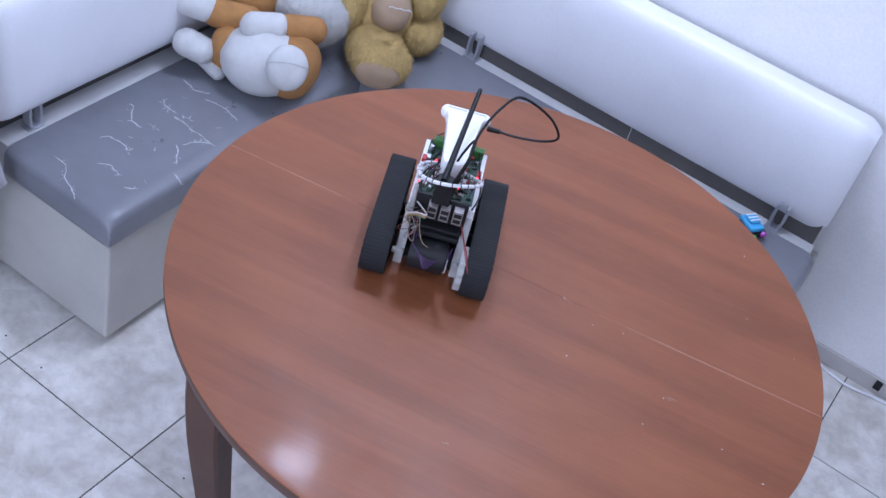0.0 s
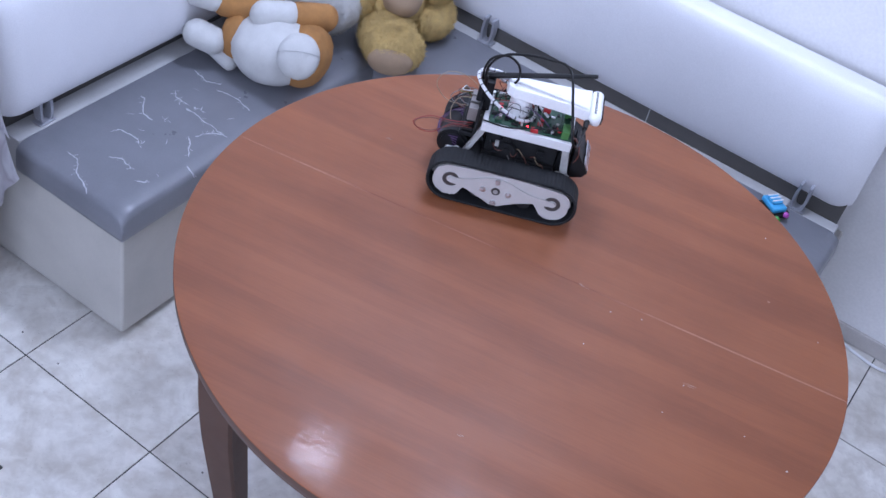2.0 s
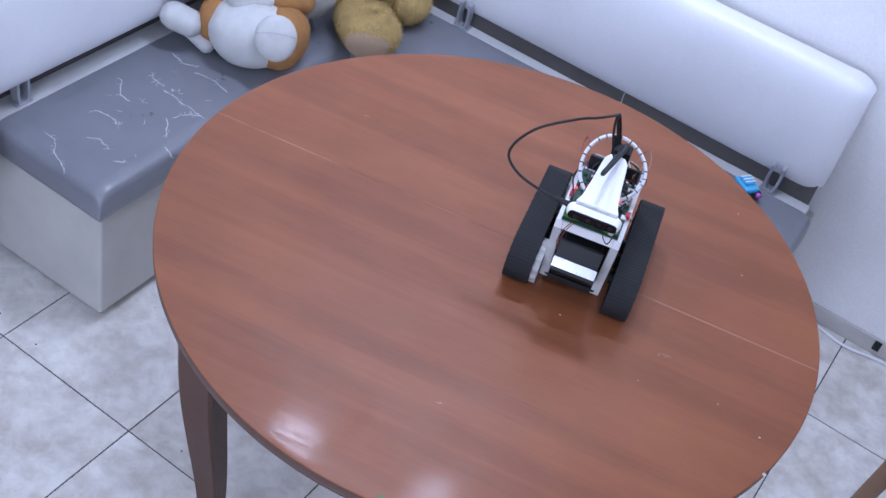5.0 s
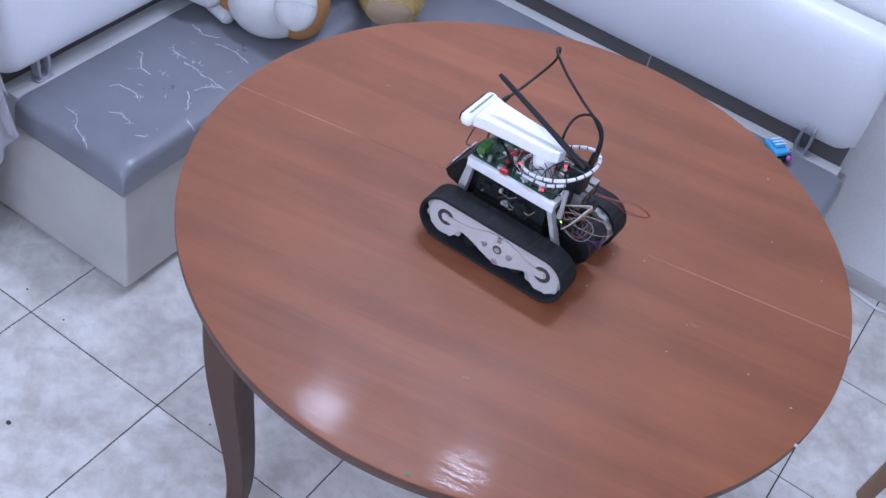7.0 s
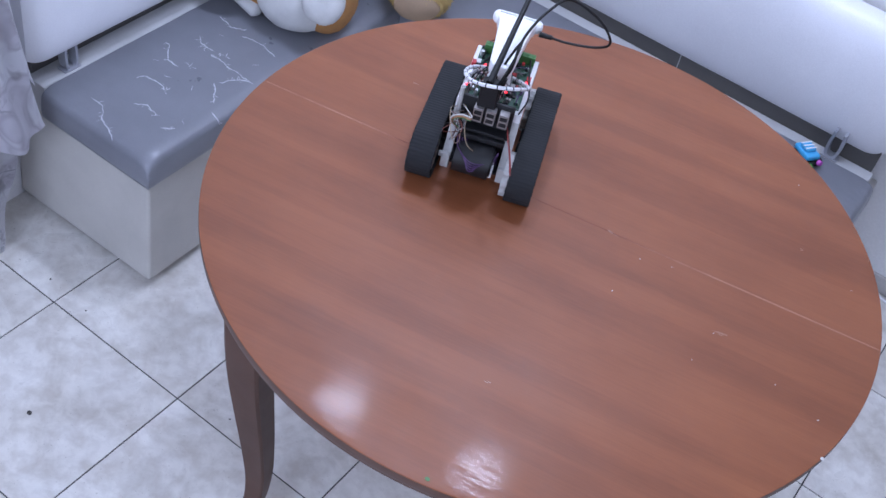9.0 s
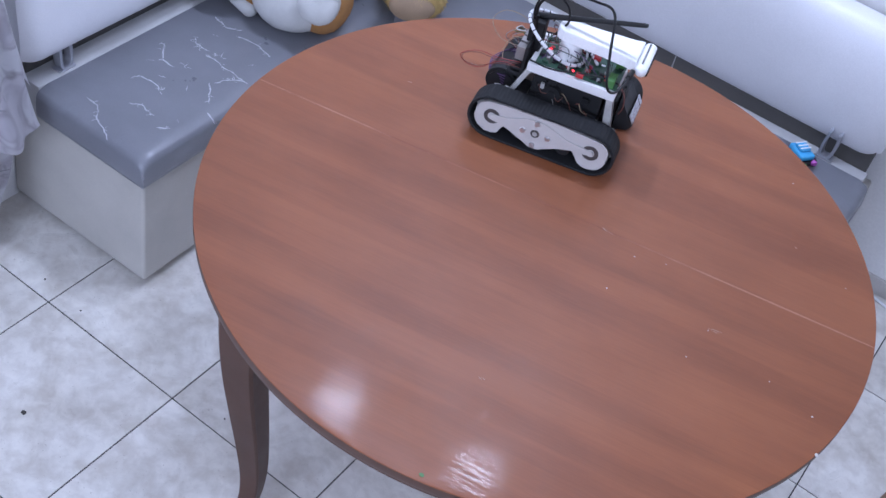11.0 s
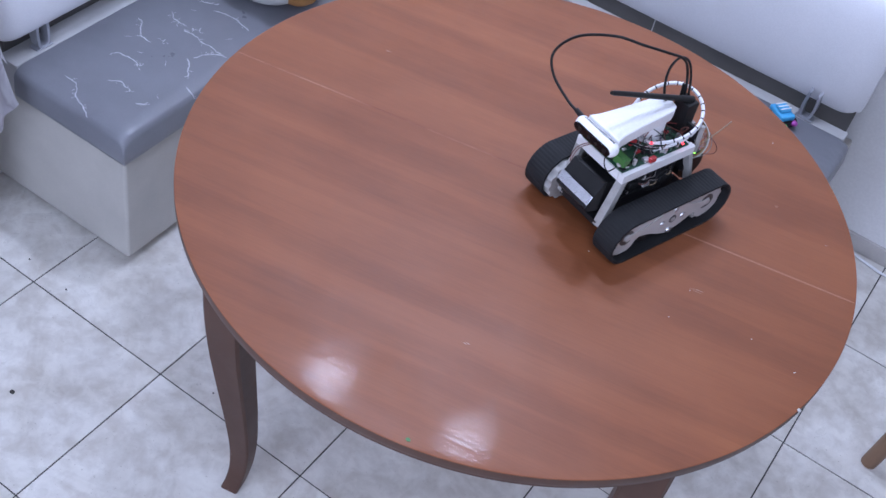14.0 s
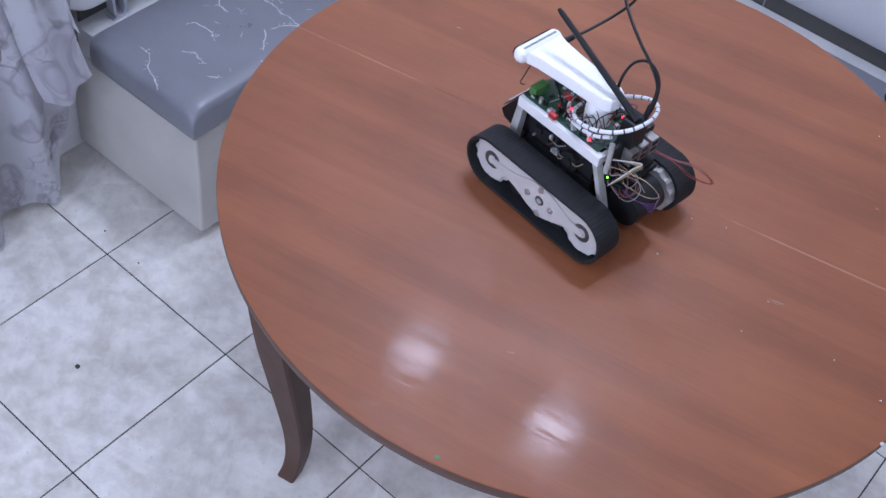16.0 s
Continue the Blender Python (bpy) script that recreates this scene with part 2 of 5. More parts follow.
WIRE_WHITE = surface("white_wire", (0.55, 0.54, 0.52), 0.45)
WIRE_GREY = surface("grey_wire", (0.20, 0.19, 0.19), 0.45)
CABLE_WHITE = surface("white_cable", (0.75, 0.75, 0.77), 0.4)
TOY_BLUE = surface("toy_blue", (0.06, 0.40, 0.72), 0.3)
TOY_GREEN = surface("toy_green", (0.10, 0.45, 0.10), 0.3)
TOY_PINK = surface("toy_pink", (0.5, 0.08, 0.45), 0.35)
LAMP_GLASS = glow("lamp_glass", (0.95, 0.97, 1.0), 3.0)
DIRT = surface("floor_grit", (0.05, 0.045, 0.04), 0.9)
SCUFF = surface("scuffed_lacquer", (0.40, 0.24, 0.18), 0.7)
CRUMB = surface("pale_crumb", (0.55, 0.52, 0.50), 0.8)


# ---- mesh helpers ----
def finish(bm, name, mats, smooth=True):
    me = bpy.data.meshes.new(name)
    bm.normal_update()
    bm.to_mesh(me)
    bm.free()
    for m in mats if isinstance(mats, (list, tuple)) else [mats]:
        me.materials.append(m)
    if smooth:
        for p in me.polygons:
            p.use_smooth = True
        me.set_sharp_from_angle(angle=radians(38))
    return me


def even(ob, smooth):
    """Flat faces stay flat between their rounded edges."""
    if smooth:
        mod = ob.modifiers.new("weighted_normal", "WEIGHTED_NORMAL")
        mod.keep_sharp = True
    return ob


def part(name, bm, mat, parent=None, label="", smooth=True):
    ob = even(new(name, finish(bm, name, mat, smooth)), smooth)
    if parent is not None:
        ob.parent = parent
    if label:
        ob["label"] = label
    return ob


def empty(name, m, label, category, group="", kind=""):
    ob = new(name)
    ob.empty_display_size = 0.05
    ob.matrix_basis = m
    return tagged(ob, label, category, group, kind)


def thing(name, bm, mat, label, category, group="", kind="", smooth=True):
    return tagged(even(new(name, finish(bm, name, mat, smooth)), smooth), label, category, group, kind)


def box(bm, lo, hi, bev=0.0, seg=2, m=None, mat=0):
    lo, hi = Vector(lo), Vector(hi)
    made = bmesh.ops.create_cube(bm, size=1.0)["verts"]
    size, mid = hi - lo, (hi + lo) / 2
    for v in made:
        v.co = Vector((v.co.x * size.x, v.co.y * size.y, v.co.z * size.z)) + mid
    faces = {f for v in made for f in v.link_faces}
    if bev:
        out = bmesh.ops.bevel(bm, geom=list({e for v in made for e in v.link_edges}), offset=bev, segments=seg, profile=0.5, affect="EDGES")
        faces = {f for f in faces if f.is_valid} | set(out["faces"])
    verts = {v for f in faces for v in f.verts}
    for f in faces:
        f.material_index = mat
    if m is not None:
        bmesh.ops.transform(bm, matrix=m, verts=list(verts))
    return list(verts)


def cyl(bm, a, b, r, r2=None, seg=16, mat=0):
    a, b = Vector(a), Vector(b)
    d = b - a
    turn = d.to_track_quat("Z", "Y").to_matrix().to_4x4()
    made = bmesh.ops.create_cone(bm, cap_ends=True, cap_tris=False, segments=seg, radius1=r, radius2=r if r2 is None else r2, depth=d.length,
                                 matrix=Matrix.Translation((a + b) / 2) @ turn)["verts"]
    for f in {f for v in made for f in v.link_faces}:
        f.material_index = mat
    return made


def ball(bm, c, r, m=None, seg=20, mat=0):
    """An ellipsoid with radii r."""
    mm = Matrix.Translation(c) @ (m or Matrix()) @ Matrix.Diagonal((*r, 1))
    made = bmesh.ops.create_uvsphere(bm, u_segments=seg, v_segments=max(6, seg * 2 // 3), radius=1.0, matrix=mm)["verts"]
    for f in {f for v in made for f in v.link_faces}:
        f.material_index = mat
    return made


def spline(pts, n=8, closed=False):
    p = [Vector(q) for q in pts]
    k, out = len(p), []
    for i in range(k if closed else k - 1):
        g = [p[(i + d) % k] if closed else p[min(max(i + d, 0), k - 1)] for d in (-1, 0, 1, 2)]
        for j in range(n):
            t = j / n
            out.append(0.5 * (2 * g[1] + (g[2] - g[0]) * t + (2 * g[0] - 5 * g[1] + 4 * g[2] - g[3]) * t * t + (3 * g[1] - g[0] - 3 * g[2] + g[3]) * t ** 3))
    return out if closed else out + [p[-1]]


def tube(bm, pts, r, seg=8, n=8, closed=False, mat=0, band=None):
    """A round cable through the points; band: (every, index) gives rings of a second material."""
    path = spline(pts, n, closed)
    k = len(path)
    rings, up = [], Vector((0.13, 0.21, 0.97))
    for i, c in enumerate(path):
        d = (path[(i + 1) % k] - path[i - 1]) if closed else (path[min(i + 1, k - 1)] - path[max(i - 1, 0)])
        d.normalize()
        side = d.cross(up)
        if side.length < 0.05:
            side = d.cross(Vector((1, 0, 0)))
        side.normalize()
        up = side.cross(d).normalized()
        rings.append([bm.verts.new(c + r * (math.cos(a) * side + math.sin(a) * up)) for a in (2 * math.pi * j / seg for j in range(seg))])
    for i in range(k if closed else k - 1):
        a, b = rings[i], rings[(i + 1) % k]
        for j in range(seg):
            f = bm.faces.new((a[j], a[(j + 1) % seg], b[(j + 1) % seg], b[j]))
            f.material_index = band[1] if band and (i * i * 7 + i * 5) % 29 < band[0] else mat
    if not closed:
        bm.faces.new(rings[0][::-1]).material_index = mat
        bm.faces.new(rings[-1]).material_index = mat


def prism(bm, outline, axis, lo, hi, mat=0):
    """A flat outline of pairs, pulled along axis from lo to hi."""
    def put(p, v):
        return {"x": (v, p[0], p[1]), "y": (p[0], v, p[1]), "z": (p[0], p[1], v)}[axis]
    a = [bm.verts.new(put(p, lo)) for p in outline]
    b = [bm.verts.new(put(p, hi)) for p in outline]
    k = len(a)
    made = [bm.faces.new(a), bm.faces.new(b[::-1])] + [bm.faces.new((a[(i + 1) % k], a[i], b[i], b[(i + 1) % k])) for i in range(k)]
    for f in made:
        f.material_index = mat
    bmesh.ops.recalc_face_normals(bm, faces=made)
    return made


# ---- the room ----
WALL_A, WALL_B, EAST = -0.73, 1.54, 3.45


def room():
    bm = bmesh.new()
    box(bm, (WALL_A - 0.15, SOUTH - 0.15, 0), (WALL_A, WALL_B + 0.15, CEILING))
    thing("wall_west", bm, PLASTER, "pale plastered wall behind the corner bench", "wall", kind="structure")
    bm = bmesh.new()
    box(bm, (WALL_A, WALL_B, 0), (EAST + 0.15, WALL_B + 0.15, CEILING))
    thing("wall_north", bm, PLASTER, "pale plastered wall above the white backrest", "wall", kind="structure")
    bm = bmesh.new()
    box(bm, (EAST, SOUTH - 0.15, 0), (EAST + 0.15, WALL_B, CEILING))
    thing("wall_east", bm, PLASTER, "pale plain plastered wall", "wall", kind="structure")
    bm = bmesh.new()
    x0, x1, z0, z1 = WINDOW
    for lo, hi in (((WALL_A, 0), (x0, CEILING)), ((x1, 0), (EAST, CEILING)), ((x0, 0), (x1, z0)), ((x0, z1), (x1, CEILING))):
        box(bm, (lo[0], SOUTH - 0.15, lo[1]), (hi[0], SOUTH, hi[1]))
    thing("wall_south", bm, PLASTER, "pale plastered wall with an added unseen window", "wall", kind="structure")
    # frame for the added window, out of view
    win = empty("window_1", pose(0, SOUTH - 0.1, 0), "unseen white framed window added for fill light", "window", kind="structure")
    bm = bmesh.new()
    for lo, hi in (((x0, z0), (x0 + 0.06, z1)), ((x1 - 0.06, z0), (x1, z1)), ((x0 + 0.06, z0), (x1 - 0.06, z0 + 0.06)), ((x0 + 0.06, z1 - 0.06), (x1 - 0.06, z1)), (((x0 + x1) / 2 - 0.04, z0 + 0.06), ((x0 + x1) / 2 + 0.04, z1 - 0.06))):
        box(bm, (lo[0], -0.03, lo[1]), (hi[0], 0.03, hi[1]), 0.004)
    part("window_frame", bm, SHELL_WHITE, win)
    bm = bmesh.new()
    box(bm, (WALL_A - 0.15, SOUTH - 0.15, CEILING), (EAST + 0.15, WALL_B + 0.15, CEILING + 0.1))
    thing("ceiling", bm, CEILING_PAINT, "plain white painted ceiling", "ceiling", kind="structure")
    bm = bmesh.new()
    box(bm, (0.99, WALL_B - 0.012, 0.0), (EAST, WALL_B, 0.052), 0.003)
    thing("baseboard", bm, SKIRTING, "taupe tiled skirting along the wall", "baseboard", kind="structure")


room()


def lamp_bodies():
    first = None
    for x, y in LAMPS:
        if first is None:
            first = empty("ceiling_lamp", pose(x, y, CEILING), "round white flush ceiling lamp out of view, switched on", "ceiling lamp", "ceiling lamps")
            bm = bmesh.new()
            cyl(bm, (0, 0, -0.05), (0, 0, 0), 0.130, 0.140, 32)
            part("lamp_base", bm, SHELL_WHITE, first)
            bm = bmesh.new()
            cyl(bm, (0, 0, -0.058), (0, 0, -0.05), 0.115, 0.12, 32)
            part("diffuser", bm, LAMP_GLASS, first, "glowing frosted diffuser")
        else:
            # the last copy is the body of the added fill lamp
            copy_thing(first, pose(x, y, CEILING))


lamp_bodies()

# ---- round table ----
TABLE_C, TABLE_R, TABLE_H, SEAM = (0.579, 0.3115), 0.6025, 0.75, 10.8


def table():
    top = empty("round_table", pose(*TABLE_C, 0, 0, 0, SEAM), "round reddish-brown veneered wooden table with a scratched top", "table")
    g0 = 0.038

    def half(sign):
        bm = bmesh.new()
        prof = [(0.012, 0.750, 0.0019), (0.0025, 0.750, 0.0010), (0.0006, 0.7497, 0.00005), (0.0, 0.7485, 0.00005), (0.0, 0.735, 0.00005), (0.003, 0.731, 0.0001), (0.004, 0.722, 0.0001), (0.012, 0.718, 0.0001)]
        rings, n = [], 110
        for inset, z, gap in prof:
            r, g = TABLE_R - inset, gap + sign * g0
            a0 = math.asin(g / r)
            ring = []
            for i in range(n + 1):
                a = a0 + (math.pi - 2 * a0) * i / n
                ring.append(bm.verts.new((r * math.cos(a), sign * r * math.sin(a), z)))
            rings.append(ring)
        for k, (a, b) in enumerate(zip(rings, rings[1:])):
            for i in range(n + 1):
                f = bm.faces.new((a[i], a[(i + 1) % (n + 1)], b[(i + 1) % (n + 1)], b[i]))
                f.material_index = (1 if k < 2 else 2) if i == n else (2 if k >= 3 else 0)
        bm.faces.new(rings[0])
        bm.faces.new(rings[-1][::-1])
        bmesh.ops.recalc_face_normals(bm, faces=bm.faces[:])
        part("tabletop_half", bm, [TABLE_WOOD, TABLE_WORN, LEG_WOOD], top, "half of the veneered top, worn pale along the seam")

    half(1)
    half(-1)
    stations = [(0.719, 0.524, 0.037), (0.60, 0.527, 0.035), (0.48, 0.522, 0.032), (0.36, 0.510, 0.0285), (0.25, 0.498, 0.025), (0.15, 0.490, 0.0215), (0.08, 0.491, 0.019), (0.035, 0.498, 0.018), (0.0, 0.508, 0.0185)]
    for k in range(4):
        ang = radians(-122.8 - SEAM + 90 * k)
        c, s = math.cos(ang), math.sin(ang)
        bm = bmesh.new()
        pts = spline([(r, z, w) for z, r, w in stations], 4)
        rings = []
        for r, z, w in pts:
            b = w * 0.16
            ring = [(w, w - b), (w - b, w), (-w + b, w), (-w, w - b), (-w, -w + b), (-w + b, -w), (w - b, -w), (w, -w + b)]
            rings.append([bm.verts.new((r * c + p, r * s + q, max(z, 0.0))) for p, q in ring])
        for a, b in zip(rings, rings[1:]):
            for i in range(8):
                bm.faces.new((a[i], a[(i + 1) % 8], b[(i + 1) % 8], b[i]))
        bm.faces.new(rings[0])
        bm.faces.new(rings[-1][::-1])
        bmesh.ops.recalc_face_normals(bm, faces=bm.faces[:])
        part("leg", bm, LEG_WOOD, top, "dark brown curved tapering wooden leg")


table()


# ---- corner bench ----
SEAT = 0.40
FRONT_A, END_A = -0.291, 0.195
FRONT_B, END_B = 1.100, 0.985


def pad_height(x, y, x_end, y_end):
    """Top of a stuffed cushion that falls off towards its two open edges."""
    z = SEAT + 0.0010 * noise.noise(Vector((x * 13, y * 13, 0.3)))
    for d in (abs(x_end - x), abs(y - y_end)):
        z -= 0.013 * max(0.0, 1 - d / 0.042) ** 2
        if d < 0.011:
            z -= 0.011 - math.sqrt(max(0.0, 0.011 ** 2 - (0.011 - d) ** 2))
        z += 0.0011 * noise.noise(Vector((x * 60, y * 60, 1.9))) * max(0.0, 1 - d / 0.06)
    return z


def pad_mesh(x0, x1, y0, y1, x_end, y_end):
    """A cushion with rows of faces crowded towards its open edges."""
    def steps(a, b, edge):
        near = [0, 0.0008, 0.0025, 0.005, 0.008, 0.011, 0.016, 0.022, 0.030, 0.038, 0.046, 0.056, 0.07]
        far = [0.07 + (b - a - 0.07) * k / 60 for k in range(1, 61)]
        return [a + d for d in near + far] if edge == a else [b - d for d in reversed(near + far)]
    xs, ys = steps(x0, x1, x_end), steps(y0, y1, y_end)
    bm = bmesh.new()
    grid = [[bm.verts.new((x, y, pad_height(x, y, x_end, y_end))) for x in xs] for y in ys]
    for a, b in zip(grid, grid[1:]):
        for i in range(len(xs) - 1):
            bm.faces.new((a[i], a[i + 1], b[i + 1], b[i]))
    rim = grid[0] + [r[-1] for r in grid[1:]] + grid[-1][-2::-1] + [r[0] for r in grid[-2:0:-1]]
    upper = rim
    for drop, out in ((0.352, 0.0025), (0.336, 0.0030), (0.3250, 0.0015), (0.3200, -0.002)):  # bellied side, tucked in at the foot
        lower = []
        for v in rim:
            dx = out * (1 if x_end > (x0 + x1) / 2 else -1) if abs(v.co.x - x_end) < 1e-6 else 0.0
            dy = -out if abs(v.co.y - y_end) < 1e-6 else 0.0
            lower.append(bm.verts.new((v.co.x + dx, v.co.y + dy, drop)))
        for i in range(len(rim)):
            k = (i + 1) % len(rim)
            bm.faces.new((upper[k], upper[i], lower[i], lower[k]))
        upper = lower
    bm.faces.new(upper[::-1])
    bmesh.ops.recalc_face_normals(bm, faces=bm.faces[:])
    return bm


def crack(bm, x, y, heading, length, rnd, bend=0.0, wide=0.0014, depth=0):
    """A torn hairline in the leatherette that shows its pale backing."""
    p, a, left, turn = Vector((x, y, 0)), radians(heading), length, 0.0
    path = [p.copy()]
    while left > 0:
        step = min(left, rnd.uniform(0.003, 0.007))
        done = 1 - left / length
        turn = 0.45 * turn + rnd.uniform(-0.55, 0.55)
        a = radians(heading + bend * (done - 0.5)) + turn
        p = p + Vector((math.cos(a), math.sin(a), 0)) * step
        path.append(p.copy())
        left -= step
        if depth == 0 and rnd.random() < 0.30:
            crack(bm, p.x, p.y, math.degrees(a) + rnd.choice((-70, -50, 50, 70)), rnd.uniform(0.005, 0.015), rnd, 20.0, wide * 0.75, 1)
    k = len(path)
    if k < 2:
        return
    left_v, right_v, lift = [], [], 0.0011 + rnd.uniform(0.0, 0.0006)
    for i, q in enumerate(path):
        d = (path[min(i + 1, k - 1)] - path[max(i - 1, 0)]).normalized()
        w = wide * rnd.uniform(0.35, 1.5) * (0.15 if i in (0, k - 1) else 0.6 if i in (1, k - 2) else 1.0)
        o = Vector((-d.y, d.x, 0)) * w
        z = lift + pad_height(q.x, q.y, FRONT_A + 0.013, END_A - 0.012)
        left_v.append(bm.verts.new((q.x + o.x, q.y + o.y, z)))
        right_v.append(bm.verts.new((q.x - o.x, q.y - o.y, z)))
    for i in range(k - 1):
        bm.faces.new((left_v[i], right_v[i], right_v[i + 1], left_v[i + 1]))


def stuffed_pad(lo, hi):
    """A long upholstered roll: full in the middle of its face, rounded off at its edges and ends."""
    lo, hi = Vector(lo), Vector(hi)
    mid, half = (lo + hi) / 2, (hi - lo) / 2
    long_x = half.x > half.y
    bm, rings = bmesh.new(), []
    length, depth = (half.x, half.y) if long_x else (half.y, half.x)
    ends = [1 - 0.055 * (k / 9) ** 2 / length for k in range(10)]
    for t in [-e for e in ends] + [k / 12 for k in range(-10, 11)] + ends[::-1]:
        left = (1 - abs(t)) * length  # the ends are drawn in over a hand's width
        pull = 1 - 0.30 * max(0.0, 1 - left / 0.055) ** 2.2
        lift = 1 - 0.13 * max(0.0, 1 - left / 0.055) ** 2.2
        ring = []
        for k in range(56):
            a = 2 * math.pi * k / 56
            c, w = math.cos(a), math.sin(a)
            r = (abs(c) ** 5 + abs(w) ** 5) ** (-0.2)
            puff = 0.0012 * noise.noise(Vector((t * length * 9, k * 0.4, 0.7)))
            d, z = (depth * pull + puff) * r * c, half.z * lift * r * w
            ring.append(bm.verts.new((mid.x + t * half.x, mid.y + d, mid.z + z) if long_x else (mid.x + d, mid.y + t * half.y, mid.z + z)))
        rings.append(ring)
    for a, b in zip(rings, rings[1:]):
        for k in range(56):
            bm.faces.new((a[k], a[(k + 1) % 56], b[(k + 1) % 56], b[k]))
    bm.faces.new(rings[0])
    bm.faces.new(rings[-1])
    bmesh.ops.recalc_face_normals(bm, faces=bm.faces[:])
    return bm


def bench():
    a = empty("corner_bench", pose(0, 0, 0), "cream leatherette box bench with a cracked grey cushion", "bench", "corner bench units")
    bm = bmesh.new()
    box(bm, (-0.722, END_A, 0.024), (FRONT_A, WALL_B - 0.004, 0.3180), 0.009, 3)
    for v in bm.verts:  # the covering is fuller at the foot
        if v.co.z < 0.1:
            v.co.x += 0.013 if v.co.x > -0.4 else 0.0
            v.co.y -= 0.017 if v.co.y < 0.5 else 0.0
    part("body", bm, CREAM_LEATHER, a, "cream leatherette covered box")
    bm = bmesh.new()
    box(bm, (-0.715, END_A + 0.05, 0.0), (FRONT_A - 0.06, WALL_B - 0.01, 0.0245))
    part("plinth", bm, TAUPE, a, "dark recessed plinth")
    bm = pad_mesh(-0.612, FRONT_A + 0.013, END_A - 0.012, WALL_B - 0.13, FRONT_A + 0.013, END_A - 0.012)
    cushion = part("cushion", bm, GREY_LEATHER, a, "grey leatherette cushion with white cracks")
    rnd = random.Random(5)

    def torn(draw):
        bm = bmesh.new()
        draw(bm)
        part("crack", bm, CRACK, cushion, "white torn hairline", smooth=False)

    for x, y, heading, length, bend in [(-0.519, 0.246, -28, 0.150, -15), (-0.504, 0.366, 14, 0.095, -95), (-0.441, 0.299, 5, 0.075, -70), (-0.345, 0.285, 30, 0.035, 20), (-0.559, 0.514, -15, 0.110, 10),
                                        (-0.523, 0.589, -20, 0.075, 40), (-0.455, 0.559, 0, 0.145, -8), (-0.457, 0.666, 0, 0.120, -40), (-0.374, 0.486, -30, 0.080, 5), (-0.366, 0.494, 42, 0.085, -60),
                                        (-0.305, 0.406, -24, 0.04, 0), (-0.548, 0.686, 25, 0.095, 80)]:
        torn(lambda bm: crack(bm, x, y, heading, length, rnd, bend))
    for x, y in ((-0.427, 0.578), (-0.425, 0.383), (-0.453, 0.486), (-0.345, 0.535), (-0.436, 0.565), (-0.488, 0.572)):  # torn stars
        for k in range(4):
            torn(lambda bm: crack(bm, x + rnd.uniform(-0.004, 0.004), y + rnd.uniform(-0.004, 0.004), rnd.uniform(0, 360), rnd.uniform(0.010, 0.022), rnd, 30.0, 0.0010, 1))
    for x, y, heading in ((-0.53, 0.44, 10), (-0.40, 0.44, -20), (-0.50, 0.63, 0), (-0.36, 0.60, 30), (-0.33, 0.34, -60), (-0.47, 0.42, 40)):  # lone nicks
        torn(lambda bm: crack(bm, x, y, heading, 0.018, rnd, 0.0, 0.0007, 1))
    bm = bmesh.new()
    box(bm, (-0.674, END_A + 0.0, 0.3190), (-0.614, WALL_B - 0.004, SEAT - 0.001), 0.003)
    part("rear_ledge", bm, LEDGE, a, "pale laminate ledge behind the cushion")
    bm = bmesh.new()
    box(bm, (-0.690, END_A + 0.02, 0.3190), (-0.676, WALL_B - 0.10, 0.50), 0.001)
    part("back_board", bm, TAUPE, a, "dark taupe board")

    b = empty("corner_bench", pose(0, 0, 0), "cream leatherette box bench with a plain grey cushion", "bench", "corner bench units")
    bm = bmesh.new()
    box(bm, (FRONT_A + 0.015, FRONT_B, 0.024), (END_B - 0.008, WALL_B - 0.004, 0.3180), 0.007, 3)
    part("body", bm, CREAM_LEATHER, b, "cream leatherette covered box")
    bm = bmesh.new()
    box(bm, (FRONT_A + 0.02, FRONT_B + 0.05, 0.0), (END_B - 0.06, WALL_B - 0.01, 0.0245))
    part("plinth", bm, TAUPE, b, "dark recessed plinth")
    bm = pad_mesh(FRONT_A + 0.0135, END_B, FRONT_B - 0.008, 1.390, END_B, FRONT_B - 0.008)
    part("cushion", bm, GREY_LEATHER, b, "grey leatherette cushion")
    bm = bmesh.new()
    box(bm, (-0.610, 1.392, 0.3190), (END_B - 0.022, 1.432, SEAT - 0.001), 0.003)
    part("rear_ledge", bm, LEDGE, b, "pale laminate ledge behind the cushion")
    for x0, x1 in ((-0.60, 0.3885), (0.3915, 0.955)):
        bm = bmesh.new()
        box(bm, (x0, 1.434, 0.3190), (x1, 1.446, 0.50), 0.001)
        part("back_board", bm, TAUPE, b, "dark taupe board")
    bm = bmesh.new()
    box(bm, (0.3885, 1.4345, 0.3190), (0.3915, 1.444, 0.50))
    part("board_joint", bm, LEDGE, b, "pale joint strip between the boards")

    # padded backrests on steel brackets
    for label, lo, hi, board_lo, board_hi in (
            ("long white padded leatherette backrest above the cracked cushion", (-0.712, 0.165, 0.455), (-0.606, WALL_B - 0.008, 0.768), (-0.727, 0.20, 0.47), (-0.711, WALL_B - 0.02, 0.74)),
            ("long white padded leatherette backrest above the plain cushion", (-0.598, 1.416, 0.436), (0.964, WALL_B - 0.026, 0.768), (-0.56, WALL_B - 0.027, 0.47), (0.93, WALL_B - 0.003, 0.74))):
        rest = empty("backrest", pose(0, 0, 0), label, "backrest", "bench backrests")
        bm = stuffed_pad(lo, hi)
        part("pad", bm, WHITE_LEATHER, rest, "white leatherette pad")
        bm = bmesh.new()
        box(bm, board_lo, board_hi, 0.002)
